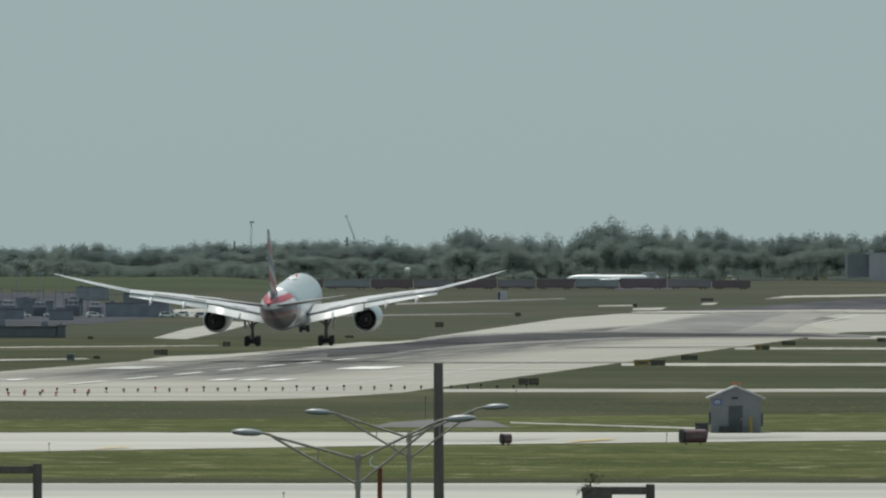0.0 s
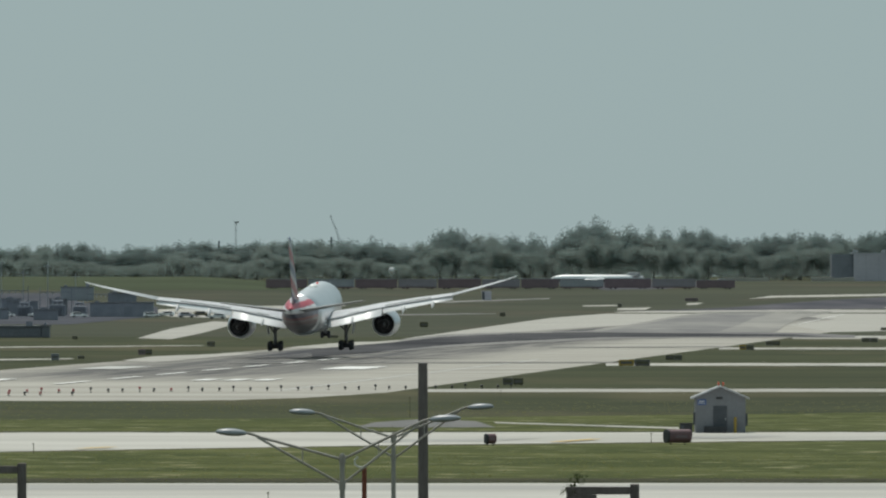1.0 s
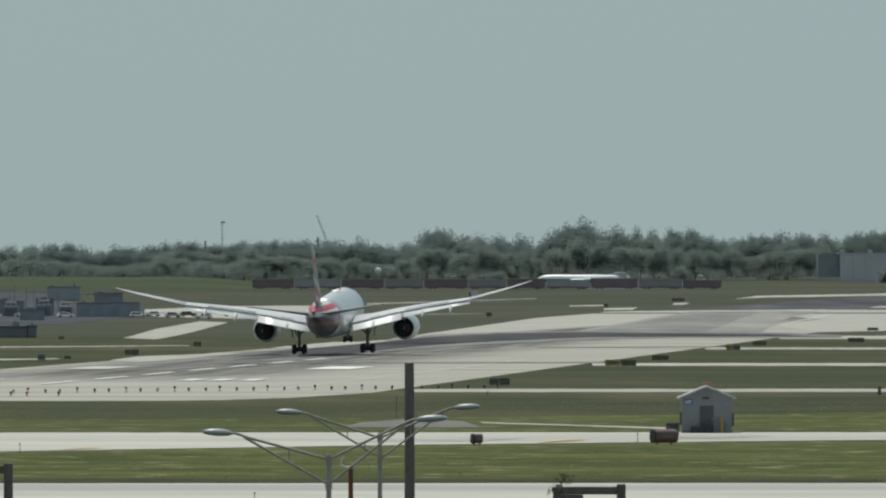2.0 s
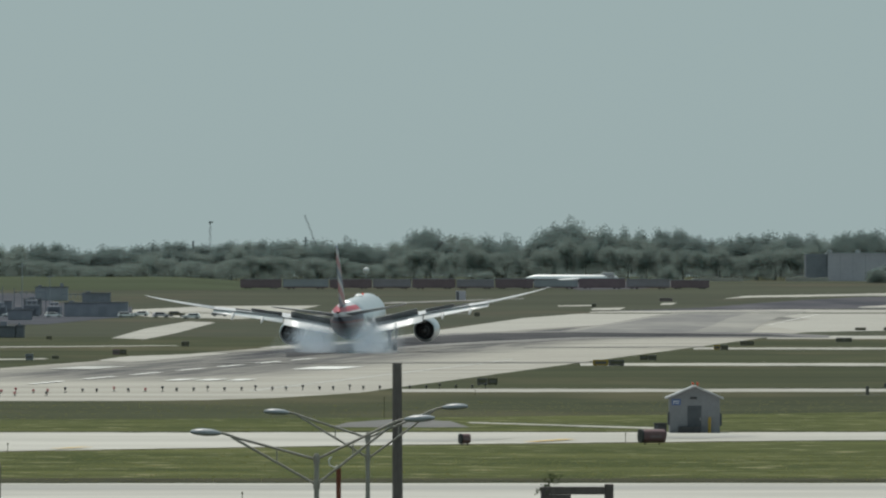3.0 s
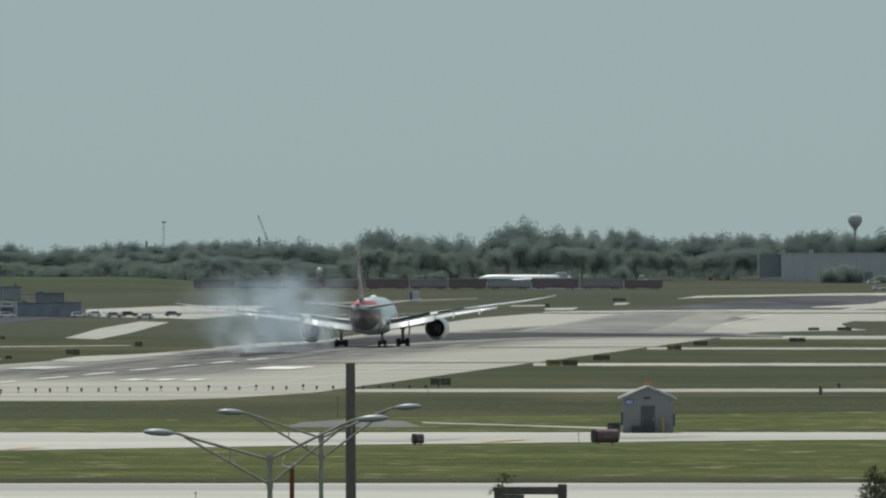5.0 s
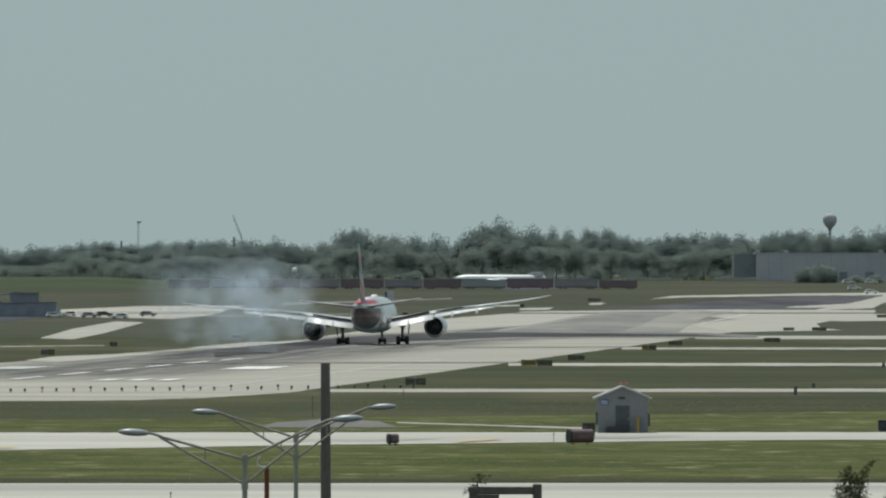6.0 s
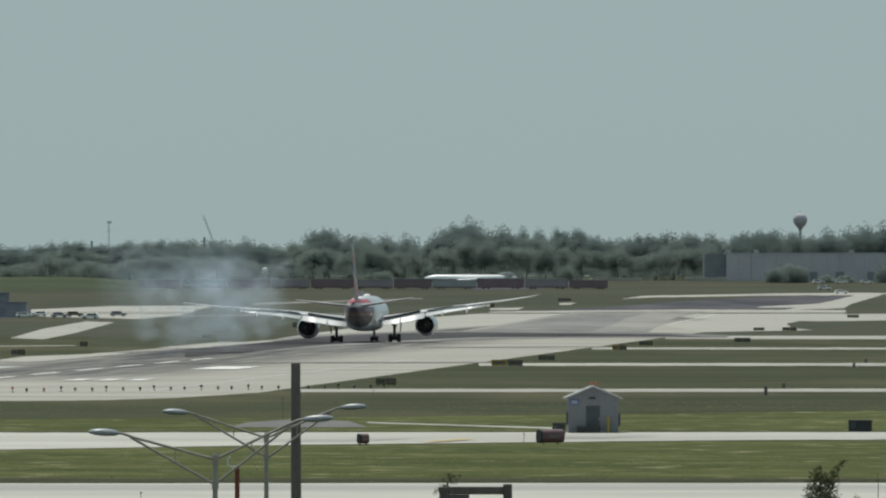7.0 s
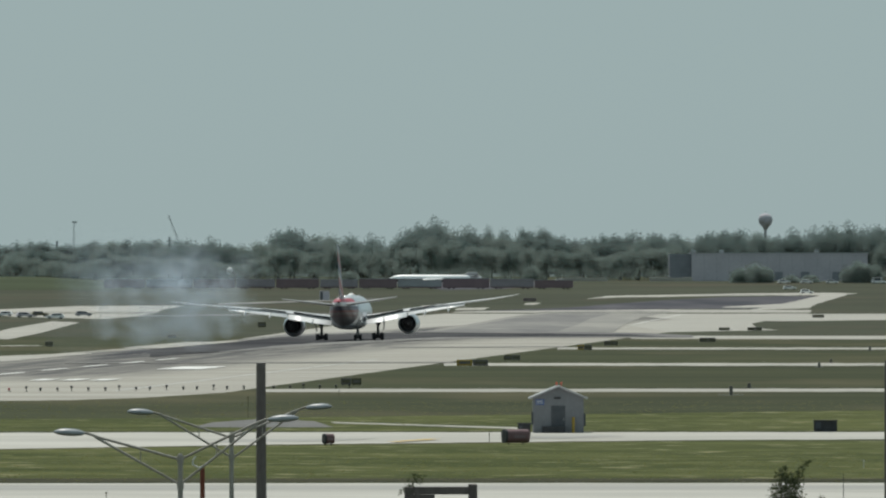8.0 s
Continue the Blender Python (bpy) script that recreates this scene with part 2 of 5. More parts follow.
def sheet(name, outline, lift, mat, kind="structure", label="", category="ground", step=60.0):
    """A flat piece of paving, cut into strips so that it follows the ground."""
    bm = bmesh.new()
    f = bm.faces.new([bm.verts.new((x, y, 0)) for x, y in outline])
    lo, hi = min(p[1] for p in outline), max(p[1] for p in outline)
    y = max(lo, 3600) + step
    while y < hi:
        bmesh.ops.bisect_plane(bm, geom=bm.verts[:] + bm.edges[:] + bm.faces[:], plane_co=(0, y, 0), plane_no=(0, 1, 0))
        y += step
    for v in bm.verts:
        v.co.z = lie(v.co.x, v.co.y) + lift
    bmesh.ops.recalc_face_normals(bm, faces=bm.faces[:])
    if sum(f.normal.z for f in bm.faces) < 0:
        bmesh.ops.reverse_faces(bm, faces=bm.faces[:])
    return tagged(part(name, bm, mat), label, category, kind=kind)


bm = bmesh.new()
ys = [-300, 0, 300, 600, 900, 1500, 2500, 3600] + [3700 + 50 * i for i in range(19)] + [4800, 5000, 6000]
xs = [-6000, -1500, -400, 0, 400, 1500, 6000]
grid = [[bm.verts.new((x, y, lie(x, y))) for x in xs] for y in ys]
for a, b in zip(grid, grid[1:]):
    for i in range(len(xs) - 1):
        bm.faces.new((a[i], a[i + 1], b[i + 1], b[i]))
tagged(part("ground", bm, GRASS), "mown green airfield grass reaching to the woods", "grass", kind="structure")

# Greyed copy of the grass: distance haze painted into the colour.
HAZED_GRASS = material("hazed_grass", (0.046, 0.051, 0.035), (0.070, 0.075, 0.050), 0.95, size=60, stretch=(0.3, 0.6, 1), fine=7, spec=0.1)
dry_patches(HAZED_GRASS, (0.085, 0.074, 0.052), (0.02, 0.005, 1), 0.54, 0.72)
sheet("far_field", [(-1500, 2300), (1500, 2300), (1500, 4600), (-1500, 4600)], 0.0025, HAZED_GRASS, label="dull grey-green grass of the far field, distance haze mixed into its colour", category="grass")

# runway: a straight paved strip, its left edge through EDGE, turned by WAY
WAY = radians(3.8)
U, V = Vector((math.sin(WAY), math.cos(WAY))), Vector((math.cos(WAY), -math.sin(WAY)))


def on_runway(along, across):
    """A point of the runway: metres along from EDGE, metres across from its left edge."""
    p = EDGE + U * along + V * across
    return (p.x, p.y)


def strip(name, a0, a1, c0, c1, lift, mat, label, category="runway"):
    return sheet(name, [on_runway(a0, c0), on_runway(a0, c1), on_runway(a1, c1), on_runway(a1, c0)], lift, mat, label=label, category=category)


def ragged(pts, most=5.0):
    """Edges of paving where the grass has grown in unevenly."""
    out = []
    for a, b in zip(pts, pts[1:] + pts[:1]):
        a, b = Vector(a), Vector(b)
        n = max(1, min(170, int((b - a).length / 1.3)))
        for i in range(n):
            p = a + (b - a) * i / n
            wild = min(most, p.y * p.y / 253805 * 0.45)
            out.append((p.x, p.y + wild * (noise.noise((p.x * 0.3, p.y * 0.05, len(pts))) + 0.7 * noise.noise((p.x * 1.1, p.y * 0.05, 9.0 + len(pts))))))
    return out


sheet("runway", ragged([on_runway(-880, 0), on_runway(-880, 50), on_runway(-871, 57), on_runway(-850, 62), on_runway(-800, 66), on_runway(1740, 66), on_runway(1740, 0)]), 0.01, RUNWAY, label="long pale concrete runway with dark streaks of tyre rubber", category="runway")

# taxiways and small paving beside the runway
def taxiway(name, pts, label, mat=CONCRETE, lift=0.004, category="taxiway"):
    pts = ragged(pts)
    LAID.append(name)
    return sheet(name, pts, min(lift, 0.01) + 0.0015 * len(LAID), mat, label=label, category=category)


LAID = []
taxiway("taxiway", [(-200, 600), (200, 600), (200, 690), (-200, 684)], "wide pale concrete taxiway", CONCRETE_PALE)
taxiway("taxiway", [(-61.0, 906.4), (-54.0, 803.2), (-28.7, 808.3), (0.6, 843.2), (30.8, 866.2), (72.0, 875.2), (74.9, 909.7)], "pale concrete taxiway between strips of grass", CONCRETE_PALE)
taxiway("taxiway", [(-0.2, 1252.7), (-0.2, 1219.0), (100.7, 1223.7), (103.5, 1257.7)], "narrow pale concrete taxiway joining the runway")
taxiway("taxiway", [(23.1, 1616.6), (22.5, 1570.6), (129.1, 1568.6), (132.8, 1614.5)], "narrow pale concrete taxiway joining the runway")
taxiway("taxiway", [(45.9, 1961.4), (44.7, 1911.2), (156.8, 1905.4), (161.1, 1958.4)], "narrow pale concrete taxiway joining the runway")
taxiway("taxiway", [(68.5, 2339.2), (65.2, 2226.3), (180.0, 2188.0), (191.6, 2328.5)], "pale concrete taxiway joining the runway")
taxiway("taxiway", [(80.7, 2488.3), (105.8, 2576.7), (105.4, 2671.6), (113.8, 2917.3), (128.8, 3172.5), (145.4, 3339.5), (157.9, 3625.8), (114.4, 3339.5), (82.2, 2851.7)], "pale concrete paving beside the runway")
taxiway("taxiway", [(113.0, 3172.5), (126.9, 3057.9), (251.1, 3429.8), (272.8, 3725.0), (157.1, 3625.8)], "pale concrete taxiway joining the runway")
taxiway("taxiway", [(-4.4, 2226.3), (4.9, 2350.0), (49.1, 2884.1), (120.8, 3725.0), (119.9, 3803.1), (80.0, 3787.5), (56.9, 3740.6), (32.3, 3296.1)], "pale concrete paving along the runway edge")
taxiway("taxiway", [(101.2, 3625.8), (106.2, 3021.5), (157.9, 3625.8), (165.8, 3787.5), (119.9, 3803.1)], "pale concrete paving at the runway end")
taxiway("slate_field", [(62.3, 3756.2), (81.4, 3771.9), (102.3, 3787.5), (134.3, 3818.8), (158.5, 3818.8), (174.4, 4006.2), (184.8, 4178.1), (153.3, 4146.9), (132.0, 4068.8), (110.5, 3959.4), (95.6, 3865.6), (80.5, 3810.9)], "dark slate asphalt apron beyond the runway", FIELD_SLATE, 0.02)
taxiway("slate_field", [(44.6, 4560.9), (55.4, 4428.1), (62.1, 4334.4), (82.3, 4365.6), (107.8, 4521.9), (109.2, 4581.2), (44.8, 4581.2)], "dark slate patch of ground before the wagons", FIELD_SLATE, 0.03)
taxiway("taxiway", [(105.5, 4093.8), (116.2, 4131.2), (154.7, 4184.4), (191.2, 4193.8), (201.9, 4240.6), (194.6, 4268.7), (156.8, 4240.6), (114.7, 4178.1)], "far pale concrete taxiway", lift=0.03)
taxiway("taxiway", [(146.9, 3787.5), (167.0, 3834.4), (175.1, 3959.4), (196.6, 4209.4), (188.1, 4209.4), (164.3, 3959.4)], "far pale concrete taxiway", lift=0.03)
taxiway("asphalt_pad", [(-4.1, 968.7), (-5.5, 936.5), (5.1, 936.5), (3.8, 976.2), (-0.2, 991.4)], "grey asphalt pad in the grass", ASPHALT, category="paving")
taxiway("service_path", [(5.1, 970.6), (5.3, 962.8), (18.7, 926.3), (18.9, 936.5)], "narrow pale concrete path across the grass", CONCRETE, category="path")
taxiway("apron", [(-82.0, 3740.6), (-81.7, 3803.1), (-59.0, 3896.9), (-25.5, 3912.5), (-31.6, 3787.5), (-34.8, 3429.8), (-41.3, 3212.7), (-69.6, 3384.0)], "pale concrete apron with parked cars", category="apron")
taxiway("service_road", [(-52.3, 2246.0), (-45.4, 2207.0), (-44.1, 2440.4), (-44.5, 2985.9), (-52.5, 3057.9), (-54.4, 2643.8)], "pale concrete service road", category="road")
taxiway("service_road", [(-109.4, 1880.0), (-111.9, 1922.7), (-37.0, 2022.3), (-35.8, 2006.3)], "narrow pale service road", category="road")
taxiway("service_road", [(-91.1, 1566.7), (-94.1, 1616.6), (-49.1, 1709.1), (-47.8, 1692.0)], "narrow pale service road", category="road")
taxiway("service_road", [(-40.8, 1669.8), (-35.7, 1626.9), (-25.0, 1812.9), (-28.3, 1812.9), (-38.4, 1750.4)], "pale concrete turn-off beside the runway", category="road")
taxiway("service_road", [(-22.5, 1952.3), (-16.2, 1937.4), (-2.3, 2150.9), (-13.8, 2115.0)], "pale concrete turn-off beside the runway", category="road", lift=0.03)
taxiway("service_road", [(-34.3, 3384.0), (-35.5, 3500.7), (20.3, 3701.6), (19.9, 3625.8)], "narrow worn grey service road", WASH, category="road")
taxiway("service_road", [(-15.0, 3928.1), (-15.1, 3975.0), (40.3, 4115.6), (40.1, 4092.2)], "narrow worn grey service road", WASH, category="road")
taxiway("service_road", [(81.3, 3928.1), (83.2, 3981.2), (88.2, 3990.6), (85.1, 3928.1)], "pale concrete pad below a sign", category="road")
taxiway("service_road", [(48.5, 3881.2), (48.9, 3912.5), (60.2, 3928.1), (59.7, 3896.9)], "narrow pale service road", category="road")
taxiway("service_road", [(140.6, 3850.0), (143.5, 3881.2), (164.3, 3959.4), (166.6, 3928.1), (158.0, 3850.0)], "pale worn strip on the apron", category="road", lift=0.05)
taxiway("service_road", [(57.5, 3779.7), (58.4, 3834.4), (69.2, 3857.8), (66.2, 3787.5)], "pale paving beside the runway", category="road")
# dark joints and worn bands that cross the paving
for pts, mat, most, lift in (
        ([(16.6, 2350.0), (29.7, 2464.1), (46.0, 2851.7), (64.5, 3339.5), (82.4, 3740.6), (108.7, 3771.9), (121.4, 3740.6), (100.8, 3339.5), (82.2, 2851.7), (69.5, 2488.3), (51.0, 2417.2), (34.3, 2394.4)], WASH_PALE, 9.0, 0.066),
        ([(24.3, 2372.0), (34.8, 2512.9), (51.0, 2917.3), (67.5, 3339.5), (87.1, 3725.0), (104.0, 3725.0), (84.9, 3253.9), (70.4, 2820.0), (58.8, 2512.9), (39.7, 2394.4)], WASH, 9.0, 0.069),
        ([(-7.0, 1839.2), (-3.7, 1866.2), (4.1, 1967.5), (13.7, 2063.4), (24.9, 2150.9), (33.9, 2226.3), (52.7, 2256.0), (67.4, 2266.1), (77.3, 2256.0), (80.5, 2350.0), (72.5, 2440.4), (58.2, 2488.3), (35.2, 2538.0), (24.4, 2488.3), (16.4, 2476.1), (3.0, 2372.0), (-4.4, 2207.0)], WASH, 7.0, 0.072),
        ([(-16.0, 1726.5), (-12.8, 1774.8), (-4.6, 1887.0), (2.6, 2014.3), (14.1, 2132.8), (24.7, 2216.6), (31.4, 2266.1), (53.7, 2294.8), (68.3, 2298.9), (74.2, 2286.5), (70.5, 2372.0), (56.5, 2417.2), (34.2, 2464.1), (27.5, 2464.1), (16.0, 2417.2), (2.9, 2286.5), (-5.2, 2115.0), (-14.2, 1967.5), (-17.6, 1908.3)], DARK_BAND, 6.0, 0.075),
        ([(19.1, 1949.3), (19.3, 1967.5), (48.2, 1982.8), (47.8, 1967.5)], WASH, 3.0, 0.072),
        ([(-25.8, 1606.3), (-26.0, 1621.7), (24.8, 1626.9), (24.6, 1614.5)], WASH, 3.0, 0.078)):
    sheet("worn_band", ragged(pts, most), lift, mat, label="dark worn rubber band across the paving", category="tyre marks")
sheet("worn_band", [(-200, 664), (-200, 678), (200, 681), (200, 667)], 0.012, STAINED, label="dark joint along the taxiway", category="joint")
# painted lines
def line(name, a, b, w, mat, label):
    a, b = Vector(a), Vector(b)
    n = (b - a).normalized()
    n = Vector((-n.y, n.x)) * w / 2
    return sheet(name, [tuple(a + n), tuple(a - n), tuple(b - n), tuple(b + n)], 0.084, mat, label=label, category="marking")


line("taxi_line", (8.7, 851.7), (11.8, 866.2), 0.9, LINE_YELLOW, "worn yellow taxiway line")
line("lead_off_line", (84.2, 2851.7), (119.2, 3574.7), 0.5, LINE_WHITE, "thin white line curving off the runway")
line("taxi_line", (-22.8, 818.7), (-20.8, 826.7), 0.9, LINE_YELLOW, "worn yellow taxiway line")
for i in range(7):
    strip("centre_line", -712 + 61 * i, -676 + 61 * i, 25.0, 26.0, 0.081, LINE_WHITE, "white runway centre line dash", "marking")
for c in (35.7, 39.0, 42.3, 13.3, 10.0, 6.7):
    strip("touchdown_bar", -669, -646, c, c + 1.9, 0.081, LINE_WHITE, "white touchdown bar painted on the runway", "marking")
for c, paint in ((37.4, LINE_WHITE), (8.0, LINE_WORN)):
    strip("aiming_mark", -508, -463, c, c + 5.6, 0.081, paint, "broad white aiming mark on the runway", "marking")
strip("side_stripe", -780, -330, 53.7, 54.3, 0.03, LINE_WORN, "worn white runway side stripe", "marking")
# brighter mown verge close to the camera
sheet("verge", [(-160, 691), (160, 697), (160, 860), (30.6, 860.3), (0.6, 837.6), (-28.5, 803.2), (-160, 790)], 0.01, VERGE, label="bright mown grass verge with dry patches", category="grass")
sheet("verge", [(-160, 916), (160, 916), (160, 1080), (60, 1062), (0, 1000), (-40, 985), (-160, 985)], 0.01, VERGE, label="bright mown grass verge with dry patches", category="grass")
SOIL = material("bare_soil_edge", (0.030, 0.031, 0.018), (0.062, 0.060, 0.034), 0.95, size=6, stretch=(0.3, 1, 1), fine=5, spec=0.1)
sheet("soil_edge", ragged([(-160, 688.5), (160, 694.5), (160, 703), (60, 701), (-20, 703), (-160, 698)], 3.0), 0.018, SOIL, label="narrow dark edge of bare soil along the taxiway", category="soil")
sheet("stain", ragged([(17.6, 873), (21.0, 872), (25.5, 884), (24.0, 892), (20.0, 890)], 3.0), 0.03, STAINED, label="grey stain on the pale taxiway", category="stain")
sheet("stain", ragged([(-4.0, 852), (4.0, 858), (8.0, 872), (-2.0, 868)], 3.0), 0.03, STAINED, label="grey stain on the pale taxiway", category="stain")
# ---- airliner ----
def airfoil(y_lead, chord, thick, z, n=9):
    """Points of a wing section, leading edge forward (+y), at x = 0."""
    top, low = [], []
    for i in range(n):
        u = 0.5 * (1 - math.cos(math.pi * i / (n - 1)))
        t = 5 * thick * (0.2969 * math.sqrt(u) - 0.126 * u - 0.3516 * u * u + 0.2843 * u ** 3 - 0.1036 * u ** 4)
        top.append((y_lead - u * chord, z + t * 1.15))
        low.append((y_lead - u * chord, z - t * 0.85))
    return top + low[-2:0:-1]


def wing_mesh(sections, side, pivot=(0, 0, 0)):
    bm = bmesh.new()
    rings = [[(side * x - pivot[0], y - pivot[1], z - pivot[2]) for y, z in airfoil(yl, ch, th, zz)] for x, yl, ch, th, zz in sections]
    loft(bm, rings)
    return bm


def ring(y, rx, rz, zc, n=28):
    return [(rx * math.sin(2 * math.pi * i / n), y, zc + rz * math.cos(2 * math.pi * i / n)) for i in range(n)]


def striped(name, axis_scale, offset, angle):
    """Aircraft paint in slanting red, white and navy bands."""
    m = bpy.data.materials.new(name)
    m.use_nodes = True
    n, l = m.node_tree.nodes, m.node_tree.links
    b = n["Principled BSDF"]
    b.inputs["Roughness"].default_value = 0.35
    co, mp, sep = n.new("ShaderNodeTexCoord"), n.new("ShaderNodeMapping"), n.new("ShaderNodeSeparateXYZ")
    mp.inputs["Rotation"].default_value = (angle, 0, 0)
    mp.inputs["Scale"].default_value = (axis_scale,) * 3
    mp.inputs["Location"].default_value = (0, 0, offset)
    l.new(co.outputs["Object"], mp.inputs["Vector"])
    l.new(mp.outputs["Vector"], sep.inputs[0])
    fr = n.new("ShaderNodeMath")
    fr.operation = "FRACT"
    l.new(sep.outputs["Z"], fr.inputs[0])
    ramp = n.new("ShaderNodeValToRGB")
    ramp.color_ramp.interpolation = "CONSTANT"
    e = ramp.color_ramp.elements
    e[0].position, e[0].color = 0.0, (0.30, 0.07, 0.08, 1)
    e[1].position, e[1].color = 0.38, (0.40, 0.40, 0.40, 1)
    x = e.new(0.62)
    x.color = (0.06, 0.08, 0.16, 1)
    x = e.new(0.85)
    x.color = (0.30, 0.30, 0.31, 1)
    l.new(fr.outputs[0], ramp.inputs["Fac"])
    l.new(ramp.outputs["Color"], b.inputs["Base Color"])
    return m


def banded(name, bands, wave=0.5):
    """Aircraft paint and painted shade in level bands, each from a height upwards."""
    m = bpy.data.materials.new(name)
    m.use_nodes = True
    n, l = m.node_tree.nodes, m.node_tree.links
    co, sep, rg, ramp = n.new("ShaderNodeTexCoord"), n.new("ShaderNodeSeparateXYZ"), n.new("ShaderNodeMapRange"), n.new("ShaderNodeValToRGB")
    wob, add = n.new("ShaderNodeTexNoise"), n.new("ShaderNodeMath")
    wob.inputs["Scale"].default_value = 0.5
    add.operation = "MULTIPLY_ADD"
    add.inputs[1].default_value = wave
    l.new(co.outputs["Object"], sep.inputs[0])
    l.new(co.outputs["Object"], wob.inputs["Vector"])
    l.new(wob.outputs["Fac"], add.inputs[0])
    l.new(sep.outputs["Z"], add.inputs[2])
    rg.inputs["From Min"].default_value, rg.inputs["From Max"].default_value = wave / 2, 10 + wave / 2
    l.new(add.outputs[0], rg.inputs["Value"])
    l.new(rg.outputs["Result"], ramp.inputs["Fac"])
    ramp.color_ramp.interpolation = "CONSTANT"
    e = ramp.color_ramp.elements
    e[0].position, e[0].color = 0.0, (*bands[0][1], 1)
    e[1].position, e[1].color = bands[1][0] / 10, (*bands[1][1], 1)
    for z, c in bands[2:]:
        e.new(z / 10).color = (*c, 1)
    l.new(ramp.outputs["Color"], n["Principled BSDF"].inputs["Base Color"])
    n["Principled BSDF"].inputs["Roughness"].default_value = 0.4
    return m


FIN_PAINT = striped("fin_paint", 0.3, 0.1, 0.35)
# Red, white and navy are livery; the dark grey underside is painted shade.
TAIL_PAINT_SHADED = banded("tail_paint_shaded", ((-9, (0.15, 0.145, 0.15)), (4.15, (0.17, 0.115, 0.115)), (4.6, (0.22, 0.205, 0.205)), (4.95, (0.22, 0.08, 0.085)), (5.3, (0.06, 0.065, 0.10)), (6.05, (0.62, 0.63, 0.65)), (6.7, (0.42, 0.05, 0.08)), (7.35, (0.5, 0.52, 0.55))), 0.2)


def wheel(parent, x, y, r, w):
    t = new("wheel")
    t.parent = parent
    t.matrix_basis = pose(x, y, r)
    prof = [(0.55, 0.5), (0.85, 0.5), (0.97, 0.36), (1.0, 0.15), (1.0, -0.15), (0.97, -0.36), (0.85, -0.5), (0.55, -0.5)]
    bm = bmesh.new()
    n = 20
    loft(bm, [[(w * s, r * k * math.cos(2 * math.pi * i / n), r * k * math.sin(2 * math.pi * i / n)) for i in range(n)] for k, s in prof])
    part("tyre", bm, TYRE, t, smooth=True)
    bm = bmesh.new()
    tube(bm, (-w * 0.42, 0, 0), (w * 0.42, 0, 0), r * 0.54, seg=16)
    part("rim", bm, METAL_GREY, t)


def gear(parent, name, x, y, r, w, gauge, rows, top, brace):
    g = new(name)
    g.parent = parent
    g.matrix_basis = pose(x, y, 0)
    bm = bmesh.new()
    tube(bm, (0, 0, r), (0, 0, top), 0.23)
    tube(bm, (0, 0, r + 0.1), (0, 0, r + 1.0), 0.26)
    tube(bm, (0, 0, top * 0.62), brace, 0.13)
    tube(bm, (0, 0, top * 0.5), (-brace[0] * 0.55, -0.9, top), 0.1)
    tube(bm, (0, -0.32, r + 0.2), (0, -0.5, r + 0.75), 0.09)
    tube(bm, (0, -0.5, r + 0.75), (0, -0.22, r + 1.3), 0.09)
    tube(bm, (-gauge / 2, 0, r), (gauge / 2, 0, r), 0.12)
    if len(rows) > 1:
        tube(bm, (0, rows[0], r), (0, rows[-1], r), 0.17)
        for q in rows:
            tube(bm, (-gauge / 2, q, r), (gauge / 2, q, r), 0.1)
    part("strut", bm, GEAR_GREY, g)
    for q in rows:
        bm = bmesh.new()
        tube(bm, (-gauge * 0.32, q, r), (gauge * 0.32, q, r), r * 0.48, seg=14)
        part("brake", bm, METAL_DARK, g)
        for s in (-0.5, 0.5):
            wheel(g, s * gauge, q, r, w)
    return g


